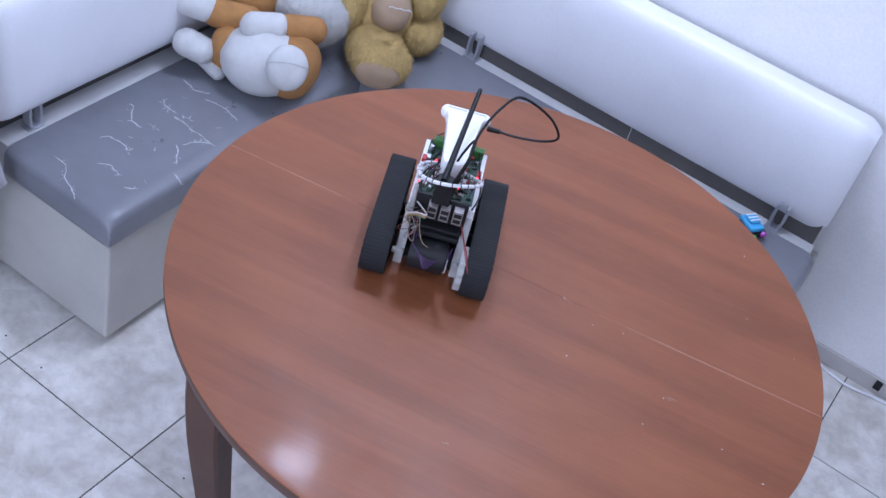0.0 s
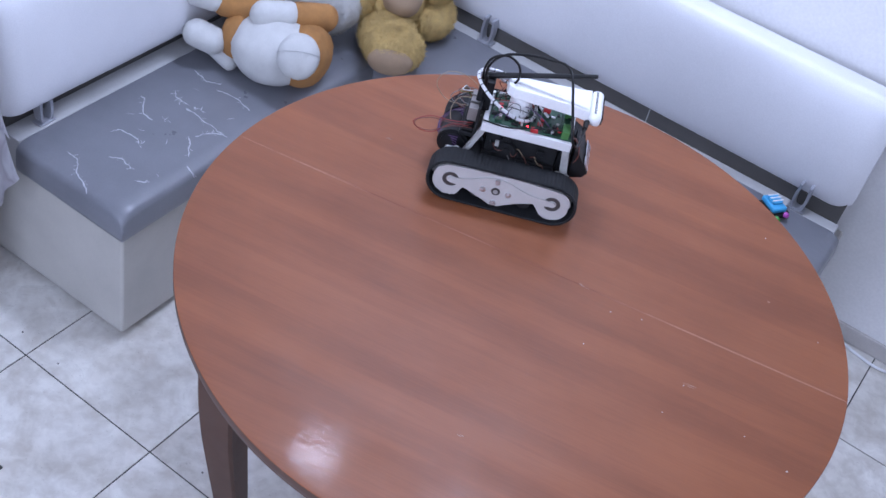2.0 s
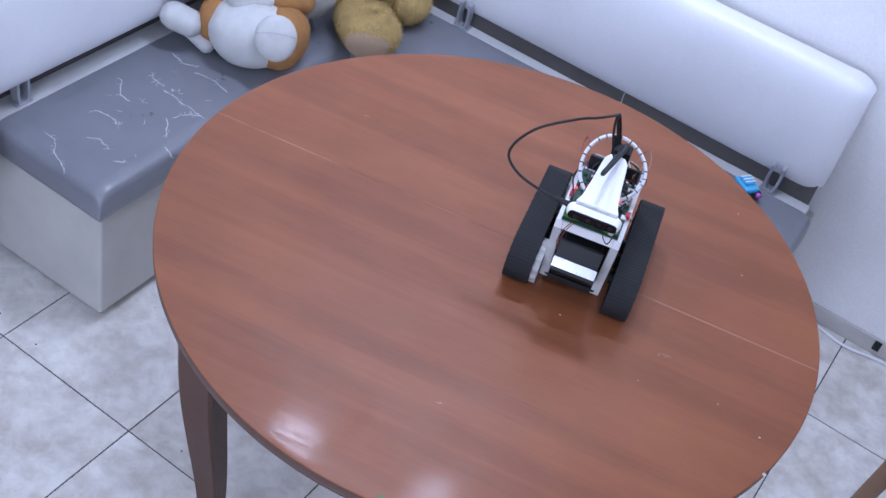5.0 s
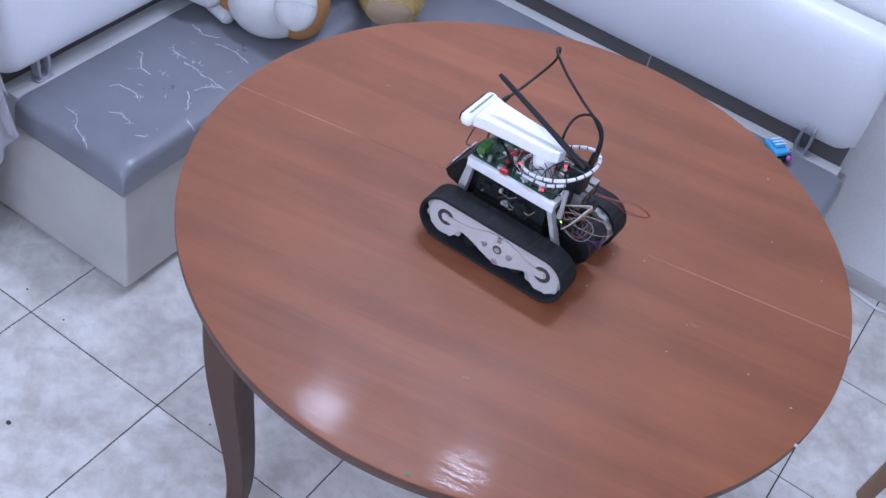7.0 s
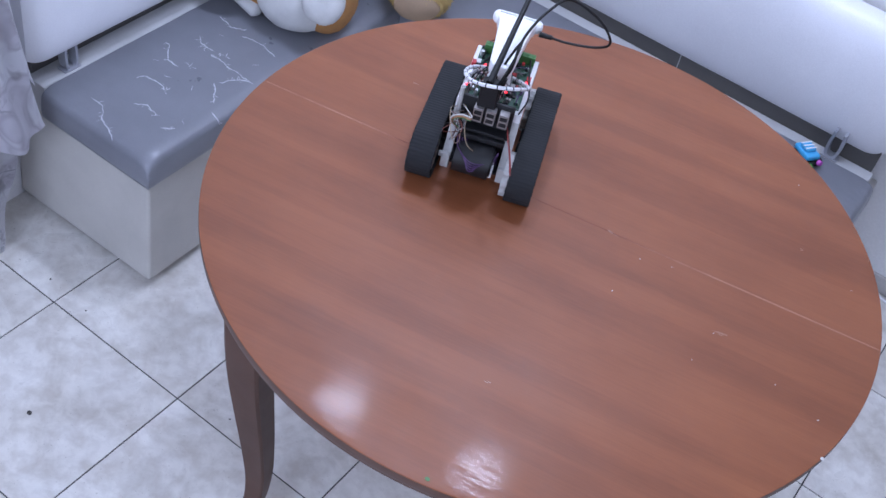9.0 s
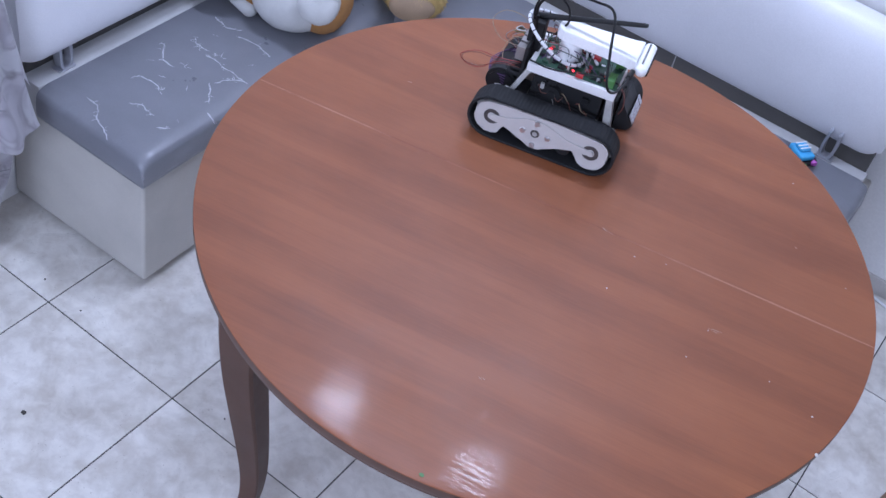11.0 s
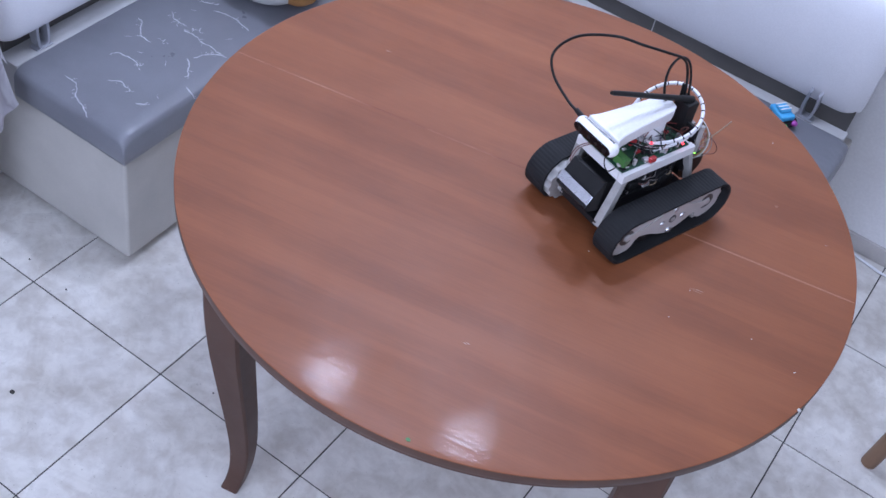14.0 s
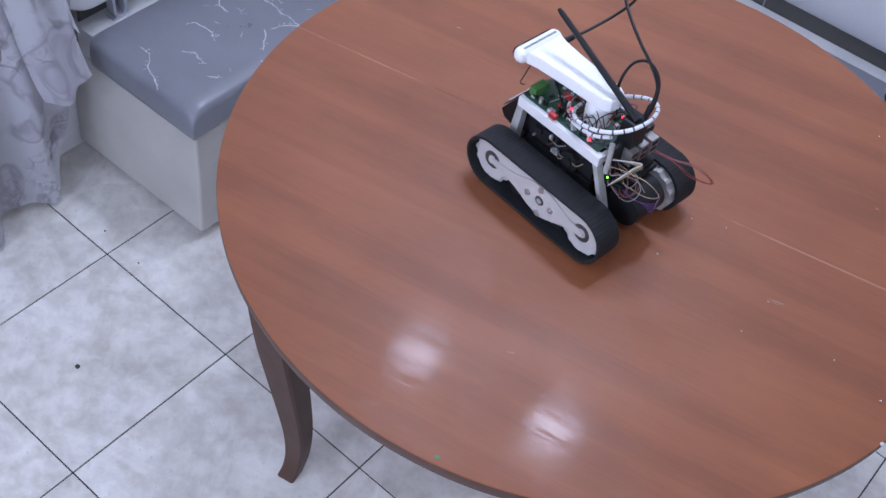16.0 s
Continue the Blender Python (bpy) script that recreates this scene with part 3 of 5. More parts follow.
        part("mounting_board", bm, TAUPE, rest, "dark board against the wall")

    def bracket(m):
        ob = empty("backrest_bracket", m, "bent grey steel bracket holding up the white backrest", "bracket", "backrest brackets")
        bm = bmesh.new()
        loop = [(-0.013, 0, 0.078), (-0.0155, 0, 0.036), (-0.010, 0, 0.007), (0.010, 0, 0.007), (0.0155, 0, 0.036), (0.013, 0, 0.078)]
        path = spline(loop, 5)
        for y0, y1 in ((-0.012, 0.012),):
            inner = []
            for i, q in enumerate(path):
                d = (path[min(i + 1, len(path) - 1)] - path[max(i - 1, 0)]).normalized()
                nrm = Vector((-d.z, 0, d.x)) * 0.0035
                inner.append([bm.verts.new((q.x + s * nrm.x, y, q.z + s * nrm.z)) for s, y in ((1, y0), (1, y1), (-1, y1), (-1, y0))])
            for p, q in zip(inner, inner[1:]):
                for i in range(4):
                    bm.faces.new((p[i], p[(i + 1) % 4], q[(i + 1) % 4], q[i]))
            bm.faces.new(inner[0])
            bm.faces.new(inner[-1][::-1])
        bmesh.ops.recalc_face_normals(bm, faces=bm.faces[:])
        part("strap", bm, STEEL, ob)
        bm = bmesh.new()
        box(bm, (-0.023, -0.014, 0.0), (0.023, 0.014, 0.004), 0.001)
        part("foot_plate", bm, STEEL, ob)
        return ob

    first = bracket(pose(-0.634, 0.285, SEAT, 0, 0, 90))
    copy_thing(first, pose(-0.118, 1.405, SEAT))
    copy_thing(first, pose(0.850, 1.407, SEAT))


bench()


# ---- tracked robot (own space: x ahead, y to its left, z up from 5.5 mm over the tabletop) ----
RIDE = TABLE_H + 0.0055
HUB_X, HUB_Z = 0.097, 0.0410


def stadium(r, n_arc=26, n_run=40):
    """Points round both wheels, anticlockwise seen from the robot's right."""
    pts = []
    for i in range(n_run):
        pts.append((-HUB_X + 2 * HUB_X * i / n_run, HUB_Z - r))
    for i in range(n_arc):
        a = -math.pi / 2 + math.pi * i / n_arc
        pts.append((HUB_X + r * math.cos(a), HUB_Z + r * math.sin(a)))
    for i in range(n_run):
        pts.append((HUB_X - 2 * HUB_X * i / n_run, HUB_Z + r))
    for i in range(n_arc):
        a = math.pi / 2 + math.pi * i / n_arc
        pts.append((-HUB_X + r * math.cos(a), HUB_Z + r * math.sin(a)))
    return pts


def belt_mesh():
    bm = bmesh.new()
    low, high, inner = stadium(0.0459, 82, 110), stadium(0.0465, 82, 110), stadium(0.0412, 82, 110)
    k = len(low)
    rows = []
    for i in range(k):
        o = high[i] if i % 4 < 2 else low[i]
        e = (low[i][0] * 0.35 + inner[i][0] * 0.65, low[i][1] * 0.35 + inner[i][1] * 0.65)
        ragged = 0.0005 * math.sin(i * 1.7) + 0.0004 * math.sin(i * 0.61)
        ring = [(o, -0.0225), (o, 0.0225), (e, 0.0235 + ragged), (inner[i], 0.0225), (inner[i], -0.0225), (e, -0.0235 + ragged)]
        rows.append([bm.verts.new((p[0], y, p[1])) for p, y in ring])
    for i in range(k):
        a, b = rows[i], rows[(i + 1) % k]
        for j in range(6):
            bm.faces.new((a[j], a[(j + 1) % 6], b[(j + 1) % 6], b[j]))
    bmesh.ops.recalc_face_normals(bm, faces=bm.faces[:])
    return finish(bm, "track_belt", RUBBER)


def wheel_mesh():
    """Toothed printed wheel, its axle along y, with a bearing ring."""
    bm = bmesh.new()
    out = []
    for i in range(48):
        a = 2 * math.pi * i / 48
        r = 0.0404 if i % 4 in (0, 1) else 0.0370
        out.append((r * math.cos(a), r * math.sin(a)))
    prism(bm, out, "y", -0.006, 0.021)
    return finish(bm, "wheel", PRINT_DIRTY)


def side_plate(parent, side):
    """Printed side plate: straight above, waisted below, with a belly for the motor bolts."""
    top = [(x, 0.0455 + 0.0345 - 0.010 * max(0.0, (abs(x) - 0.075) / 0.04) ** 2) for x in (0.126, 0.10, 0.02, -0.01, -0.04, -0.10, -0.126)]
    low = [(-0.129, 0.032), (-0.116, 0.013), (-0.097, 0.009), (-0.082, 0.014), (-0.070, 0.034), (-0.054, 0.034), (-0.036, 0.018), (-0.010, 0.008), (0.016, 0.018), (0.034, 0.034), (0.062, 0.036), (0.080, 0.014), (0.096, 0.009), (0.116, 0.013), (0.128, 0.032)]
    rag = random.Random(17 + side)
    outline = [(p[0] + rag.uniform(-0.0009, 0.0009), p[1] + rag.uniform(-0.0011, 0.0011)) for p in spline([(x, z, 0) for x, z in top + low], 4, True)]
    bm = bmesh.new()
    y = side * 0.1035
    prism(bm, outline, "y", min(y, y + side * 0.005), max(y, y + side * 0.005))
    plate = part("side_plate", bm, PRINT_WHITE, parent, "white printed side plate inside the rubber track", smooth=False)
    for k, (x, z) in enumerate(((-0.0104, 0.0680), (-0.0104, 0.0185), (-0.0345, 0.044), (0.0145, 0.044))):
        bm = bmesh.new()
        cyl(bm, (x, side * 0.1110, z - 0.001), (x, side * 0.1138, z - 0.001), 0.0058, 0.0050, 12)
        cyl(bm, (x, side * 0.1132, z - 0.001), (x, side * 0.1146, z - 0.001), 0.0022, None, 6)
        part("bolt", bm, TIN, plate, "steel bolt")
    bm = bmesh.new()
    cyl(bm, (-0.0104, side * 0.1110, 0.044), (-0.0104, side * 0.1124, 0.044), 0.0088, 0.0080, 18)
    cyl(bm, (-0.0104, side * 0.1120, 0.044), (-0.0104, side * 0.1128, 0.044), 0.0048, None, 14, 1)
    part("motor_boss", bm, [BEARING, PRINT_DIRTY], plate, "grey motor boss")
    # raised two-bladed bar over the plate, narrow at the axles
    blade = [(-0.103, 0.0455), (-0.097, 0.0515), (-0.080, 0.0530), (-0.058, 0.0590), (-0.034, 0.0690), (-0.0104, 0.0725), (0.014, 0.0690), (0.038, 0.0590), (0.064, 0.0530), (0.090, 0.0515), (0.103, 0.0455),
             (0.090, 0.0395), (0.064, 0.0370), (0.038, 0.0300), (0.014, 0.0190), (-0.0104, 0.0150), (-0.034, 0.0190), (-0.058, 0.0300), (-0.080, 0.0370), (-0.097, 0.0395)]
    bm = bmesh.new()
    prism(bm, [(p[0], p[1]) for p in spline([(x, z, 0) for x, z in blade], 3, True)], "y", min(side * 0.1086, side * 0.1112), max(side * 0.1086, side * 0.1112))
    part("blade", bm, PRINT_WHITE, plate, "white printed bar between the axles", smooth=False)
    for x in (HUB_X, -HUB_X):
        bm = bmesh.new()
        for j in range(28):
            a0, a1 = 2 * math.pi * j / 28, 2 * math.pi * (j + 1) / 28
            quad = [(x + r * math.cos(a), 0.0455 + r * math.sin(a)) for r, a in ((0.0085, a0), (0.0158, a0), (0.0158, a1), (0.0085, a1))]
            prism(bm, quad, "y", min(side * 0.1083, side * 0.1094), max(side * 0.1083, side * 0.1094))
        bmesh.ops.remove_doubles(bm, verts=bm.verts[:], dist=0.00005)
        part("bearing_ring", bm, BEARING, plate, "dull grey bearing ring", smooth=False)
        bm = bmesh.new()
        cyl(bm, (x, side * 0.1080, 0.0455), (x, side * 0.1122, 0.0455), 0.0070, 0.0056, 16)
        part("axle_cap", bm, PRINT_WHITE, plate, "white axle cap")
    return plate


def post(parent, a, b, wa, wb, mat):
    """A tapering square post from a down to b."""
    bm = bmesh.new()
    va = [bm.verts.new((a[0] + p * wa, a[1] + q * 0.0072, a[2])) for p, q in ((-1, -1), (1, -1), (1, 1), (-1, 1))]
    vb = [bm.verts.new((b[0] + p * wb, b[1] + q * 0.0078, b[2])) for p, q in ((-1, -1), (1, -1), (1, 1), (-1, 1))]
    for i in range(4):
        bm.faces.new((va[i], va[(i + 1) % 4], vb[(i + 1) % 4], vb[i]))
    bm.faces.new(va[::-1])
    bm.faces.new(vb)
    bmesh.ops.recalc_face_normals(bm, faces=bm.faces[:])
    bmesh.ops.bevel(bm, geom=bm.edges[:], offset=0.0012, segments=2, profile=0.5, affect="EDGES")
    return part("leg", bm, mat, parent, "pale printed frame leg")


def wire(parent, name, pts, r, mat, label="", seg=6, n=7):
    bm = bmesh.new()
    tube(bm, pts, r, seg, n)
    return part(name, bm, mat, parent, label)


def robot():
    rob = empty("tracked_robot", pose(0, 0, RIDE), "home-made robot on black rubber tracks with a white depth camera", "robot")
    belt, wheels = belt_mesh(), []
    wm = wheel_mesh()
    for side in (1, -1):
        b = new("track_belt", belt)
        b.parent, b.location = rob, (0, side * 0.0905, 0)
        b["label"] = "black ribbed rubber track"
        side_plate(rob, side).location = (0, -0.0080 if side > 0 else 0.002, -0.0045)
        for x in (HUB_X, -HUB_X):
            w = new("wheel", wm)
            w.parent, w.location = rob, (x, side * 0.077, HUB_Z)
            w["label"] = "dirty white toothed drive wheel"
            wheels.append((w, x, side))
        for x in (-0.045, 0.0, 0.045):
            bm = bmesh.new()
            cyl(bm, (x, side * 0.062, 0.020), (x, side * 0.098, 0.020), 0.0135, None, 18)
            part("road_wheel", bm, BLACK_PLASTIC, rob, "small black road wheel")

    # white printed frame
    bm = bmesh.new()
    for s in (1, -1):
        box(bm, (-0.066, s * 0.0512 - 0.0065, 0.129), (0.103, s * 0.0512 + 0.0065, 0.1472), 0.0014)
    box(bm, (0.0895, -0.0446, 0.129), (0.103, 0.0446, 0.1470), 0.0014)
    box(bm, (-0.066, -0.0446, 0.131), (-0.056, 0.0446, 0.1440), 0.0014)
    part("top_frame", bm, FRAME_WHITE, rob, "white printed top frame")
    for s in (1, -1):
        post(rob, (0.096, s * 0.0510, 0.130), (0.110, s * 0.0465, 0.032), 0.0065, 0.0085, PRINT_DIRTY)
        post(rob, (-0.061, s * 0.0510, 0.130), (-0.098, s * 0.0505, 0.040), 0.0050, 0.0042, PRINT_DIRTY)
        bm = bmesh.new()
        box(bm, (-0.106, s * 0.0510 - 0.0075, 0.022), (-0.092, s * 0.0510 + 0.0075, 0.052), 0.0015)
        box(bm, (-0.104, s * 0.0610 - 0.0035, 0.042), (-0.095, s * 0.0610 + 0.0035, 0.049), 0.001)
        part("foot_block", bm, PRINT_DIRTY, rob, "pale printed foot block")
    bm = bmesh.new()
    box(bm, (-0.098, -0.048, 0.030), (0.112, 0.048, 0.036), 0.0015)
    box(bm, (0.108, -0.046, 0.028), (0.118, 0.046, 0.040), 0.0015)
    part("floor_plate", bm, BLACK_PLASTIC, rob, "black floor plate")
    # battery, motors and dark gear inside
    bm = bmesh.new()
    box(bm, (-0.055, -0.047, 0.037), (0.084, 0.047, 0.078), 0.004)
    part("battery_pack", bm, BLACK_PLASTIC, rob, "black battery pack")
    bm = bmesh.new()
    box(bm, (-0.052, -0.043, 0.079), (0.083, 0.043, 0.125), 0.002)
    part("driver_box", bm, CHIP, rob, "black motor driver box")
    gear = random.Random(29)
    for side in (1, -1):  # small parts and leads crowded along the frame's open sides
        for k in range(12):
            x, z, w, h = gear.uniform(-0.045, 0.076), gear.uniform(0.070, 0.118), gear.uniform(0.002, 0.008), gear.uniform(0.002, 0.006)
            bm = bmesh.new()
            box(bm, (x - w, side * 0.0475 - 0.003, z - h), (x + w, side * 0.0475 + 0.003, z + h), 0.0006, 1)
            part("component", bm, gear.choice((CHIP, CHIP, BLACK_PLASTIC, TIN, PRINT_DIRTY, CHIP)), rob)
        for k in range(11):
            x, z = gear.uniform(-0.045, 0.055), gear.uniform(0.074, 0.116)
            run = gear.uniform(0.015, 0.04)
            wire(rob, "wire", [(x, side * 0.046, z), (x + run * 0.3, side * 0.0535, z + gear.uniform(-0.010, 0.006)), (x + run * 0.7, side * 0.0530, z - gear.uniform(0.0, 0.016)), (x + run, side * 0.046, z - gear.uniform(0.004, 0.02))], 0.0008, gear.choice((CABLE_BLACK, CABLE_BLACK, WIRE_TAN, WIRE_GREY, WIRE_BROWN)), n=5)
    for x, s in ((-0.0104, 1), (-0.0104, -1)):
        bm = bmesh.new()
        cyl(bm, (x, s * 0.012, 0.094), (x, s * 0.053, 0.094), 0.017, None, 20)
        cyl(bm, (x, s * 0.050, 0.094), (x, s * 0.056, 0.094), 0.008, None, 14)
        part("motor", bm, CHIP, rob, "black motor")
    bm = bmesh.new()
    cyl(bm, (-0.112, -0.030, 0.066), (-0.112, 0.034, 0.066), 0.030, None, 26)
    cyl(bm, (-0.112, -0.033, 0.066), (-0.112, -0.030, 0.066), 0.024, None, 26)
    part("rear_drum", bm, BLACK_PLASTIC, rob, "black round rear housing")
    bm = bmesh.new()
    box(bm, (0.086, -0.034, 0.062), (0.110, 0.034, 0.115), 0.003)
    for y in (-0.018, 0.002, 0.02):
        cyl(bm, (0.109, y, 0.094), (0.1115, y, 0.094), 0.004, None, 10)
    part("front_box", bm, BLACK_PLASTIC, rob, "black electronics box")
    # black box ahead of the front legs with a bright plate on its face
    bm = bmesh.new()
    prism(bm, [(0.1135, 0.122), (0.120, 0.122), (0.149, 0.078), (0.141, 0.066), (0.1135, 0.058)], "y", -0.038, 0.038)
    bmesh.ops.bevel(bm, geom=bm.edges[:], offset=0.0015, segments=2, profile=0.5, affect="EDGES")
    holder = part("sensor_box", bm, BLACK_PLASTIC, rob, "black sensor box between the front legs")
    bm = bmesh.new()
    box(bm, (-0.0090, -0.0385, -0.0012), (0.0090, 0.0385, 0.0012), 0.0008, m=pose(0.1430, 0, 0.0925, 0, 58, 0))
    box(bm, (-0.007, 0.022, 0.0012), (0.007, 0.034, 0.0022), 0.0004, m=pose(0.1430, 0, 0.0925, 0, 58, 0))
    part("metal_plate", bm, ALUMINIUM, holder, "bright metal plate")

    # circuit board on the frame
    bm = bmesh.new()
    box(bm, (-0.055, -0.050, 0.1475), (0.101, 0.050, 0.1495), 0.0004)
    board = part("circuit_board", bm, BOARD_GREEN, rob, "green circuit board crowded with components")
    rnd = random.Random(11)
    for k in range(64):
        x, y = rnd.uniform(-0.052, 0.096), rnd.choice((-1, 1)) * rnd.uniform(0.008, 0.046)
        w, d, h = rnd.uniform(0.002, 0.006), rnd.uniform(0.002, 0.005), rnd.uniform(0.002, 0.007)
        bm = bmesh.new()
        box(bm, (x - w, y - d, 0.1495), (x + w, y + d, 0.1495 + h), 0.0005, 1)
        part("component", bm, rnd.choice((CHIP, CHIP, TIN, PRINT_WHITE, BOARD_GREEN, PART_RED)), board)
    for x, y in ((0.062, 0.040), (0.050, -0.041), (-0.030, 0.041), (-0.012, -0.044), (0.028, 0.024)):
        bm = bmesh.new()
        for j in range(5):
            cyl(bm, (x + j * 0.0025, y, 0.1495), (x + j * 0.0025, y, 0.160), 0.0006, None, 6)
        box(bm, (x - 0.002, y - 0.0025, 0.1495), (x + 0.012, y + 0.0025, 0.1525), 0.0003, 1)
        part("pin_header", bm, CHIP, board, "black pin header")
    for x, y in ((0.090, 0.030), (0.088, -0.036)):
        bm = bmesh.new()
        box(bm, (x - 0.008, y - 0.014, 0.1495), (x + 0.006, y + 0.014, 0.166), 0.001)
        for j in range(3):
            cyl(bm, (x, y - 0.009 + j * 0.009, 0.1655), (x, y - 0.009 + j * 0.009, 0.1668), 0.003, None, 10)
        part("terminal_block", bm, PLUG_GREEN, board, "green screw terminal block")
    for x, y, z in ((0.036, 0.052, 0.152), (0.030, -0.050, 0.152), (0.046, 0.010, 0.160)):
        bm = bmesh.new()
        box(bm, (x - 0.007, y - 0.004, z - 0.0025), (x + 0.007, y + 0.004, z + 0.006), 0.0012)
        part("red_switch", bm, PART_RED, board, "red switch block")
    for x, y, z in ((-0.036, 0.050, 0.158), (0.022, 0.030, 0.166), (0.016, -0.048, 0.157), (-0.038, -0.020, 0.166)):
        bm = bmesh.new()
        ball(bm, (x, y, z), (0.0022, 0.0022, 0.0022), seg=10)
        part("led", bm, LED_RED, board, "glowing red indicator")
    bm = bmesh.new()
    ball(bm, (-0.083, 0.050, 0.118), (0.0016, 0.0016, 0.0016), seg=8)
    part("led", bm, LED_GREEN, board, "glowing green indicator")
    for x, y in ((-0.045, 0.030), (-0.030, 0.044), (0.07, 0.044), (0.0, 0.046)):
        bm = bmesh.new()
        cyl(bm, (x, y, 0.1495), (x, y, 0.160), 0.0035, None, 14)
        part("capacitor", bm, TIN, board, "tin can capacitor")

    # depth camera on its arm
    tilt = pose(0.1300, 0, 0.1990, 0, 4, 0)
    bm = bmesh.new()
    box(bm, (-0.0125, -0.0465, -0.0125), (0.0125, 0.0465, 0.0125), 0.0115, 5, m=tilt)
    bar = part("sensor_bar", bm, SHELL_WHITE, rob, "white rounded depth camera bar")
    bm = bmesh.new()
    ends = [(sy * 0.034 + 0.0078 * math.sin(a) * sy, 0.0078 * math.cos(a) * sy) for sy in (1, -1) for a in (math.pi * i / 10 for i in range(11))]
    prism(bm, ends, "x", 0.0060, 0.0129)
    bmesh.ops.transform(bm, matrix=tilt, verts=bm.verts[:])
    part("front_window", bm, DARK_GLASS, bar, "black glossy camera window")
    for y, r in ((-0.028, 0.0042), (-0.006, 0.0036), (0.012, 0.003), (0.031, 0.0042)):
        bm = bmesh.new()
        cyl(bm, (0.0126, y, 0), (0.0134, y, 0), r, None, 16)
        bmesh.ops.transform(bm, matrix=tilt, verts=bm.verts[:])
        part("lens", bm, BLACK_PLASTIC, bar, "small dark lens")
    for j in range(24):
        y = -0.034 + j * 0.00296
        bm = bmesh.new()
        box(bm, (-0.0045, y - 0.0006, 0.0121), (-0.0005, y + 0.0006, 0.0128), m=tilt)
        part("vent_slot", bm, CHIP, bar)
    bm = bmesh.new()
    arm = [(0.118, 0.036), (0.100, 0.031), (0.05, 0.026), (0.0, 0.0225), (-0.022, 0.0205), (-0.034, 0.014), (-0.038, 0.0)]
    outline = arm + [(x, -w) for x, w in arm[-2::-1]]
    prism(bm, outline, "z", 0.1895, 0.2130)
    bmesh.ops.bevel(bm, geom=[e for e in bm.edges if abs(e.verts[0].co.z - e.verts[1].co.z) < 1e-5], offset=0.003, segments=3, profile=0.5, affect="EDGES")
    part("sensor_arm", bm, SHELL_WHITE, rob, "white tapering arm behind the camera bar", smooth=False)
    bm = bmesh.new()
    cyl(bm, (-0.006, 0, 0.149), (-0.006, 0, 0.190), 0.0215, 0.0205, 30)
    part("arm_column", bm, SHELL_WHITE, rob, "round white column under the arm")

    # upright computer board at the back with its sockets
    bm = bmesh.new()
    box(bm, (-0.079, -0.046, 0.075), (-0.073, 0.046, 0.168), 0.001)
    comp = part("computer_board", bm, CHIP, rob, "black upright computer board")
    for y in (-0.031, -0.008, 0.014):
        bm = bmesh.new()
        box(bm, (-0.096, y - 0.0084, 0.132), (-0.079, y + 0.0084, 0.160), 0.0008)
        socket = part("usb_socket", bm, SOCKET, comp, "bare metal socket")
        for dz in (0.008, 0.020):
            bm = bmesh.new()
            box(bm, (-0.0966, y - 0.0064, 0.132 + dz - 0.0038), (-0.0958, y + 0.0064, 0.132 + dz + 0.0038))
            part("socket_opening", bm, CHIP, socket, "dark socket opening")
    bm = bmesh.new()
    box(bm, (-0.105, -0.044, 0.098), (-0.079, 0.040, 0.108), 0.002)
    box(bm, (-0.100, -0.042, 0.110), (-0.079, 0.038, 0.117), 0.002)
    part("rear_housing", bm, BLACK_PLASTIC, rob, "ribbed black rear housing")
    bm = bmesh.new()
    box(bm, (-0.088, -0.012, 0.140), (-0.060, 0.020, 0.205), 0.003)
    part("antenna_mount", bm, BLACK_PLASTIC, rob, "black antenna adapter")
    bm = bmesh.new()
    cyl(bm, (-0.120, -0.020, 0.052), (-0.120, 0.010, 0.052), 0.006, None, 12)
    box(bm, (-0.122, -0.036, 0.040), (-0.100, -0.022, 0.060), 0.002)
    part("connector", bm, SHELL_WHITE, rob, "white plug")

    # antenna: thick flat rod leaning ahead over the arm
    base, tip = Vector((-0.080, 0.008, 0.206)), Vector((0.114, -0.012, 0.2735))
    bm = bmesh.new()
    cyl(bm, base, base.lerp(tip, 0.16), 0.0062, 0.0056, 14)
    cyl(bm, base.lerp(tip, 0.16), base.lerp(tip, 0.97), 0.0054, 0.0042, 14)
    cyl(bm, base.lerp(tip, 0.97), tip, 0.0042, 0.0032, 14)
    part("antenna", bm, CABLE_BLACK, rob, "black stick antenna leaning ahead")
    bm = bmesh.new()
    cyl(bm, (-0.076, -0.008, 0.168), (-0.078, -0.017, 0.222), 0.0044, 0.0030, 12)
    part("strain_relief", bm, CABLE_BLACK, rob, "thick black sleeve on the camera lead")

    # black lead from the camera, out to the side and back to a small loop
    bm = bmesh.new()
    tube(bm, [(0.118, -0.046, 0.195), (0.116, -0.062, 0.196), (0.112, -0.095, 0.197), (0.103, -0.146, 0.210), (0.090, -0.168, 0.236), (0.076, -0.140, 0.282), (0.058, -0.082, 0.3165), (0.020, -0.052, 0.308), (-0.025, -0.032, 0.292),
              (-0.058, -0.024, 0.276), (-0.078, -0.022, 0.250), (-0.080, -0.012, 0.215), (-0.074, -0.004, 0.180)], 0.0024, 8, 8)
    lead = part("camera_lead", bm, CABLE_BLACK, rob, "black camera lead in a wide loop")
    bm = bmesh.new()
    tube(bm, [(-0.074, 0.006, 0.170), (-0.086, -0.010, 0.220), (-0.078, -0.022, 0.262), (-0.052, -0.026, 0.278), (-0.028, -0.022, 0.262), (-0.022, -0.010, 0.225), (-0.040, 0.004, 0.185)], 0.0022, 8, 8)
    part("cable_loop", bm, CABLE_BLACK, lead, "small black cable loop")
    bm = bmesh.new()
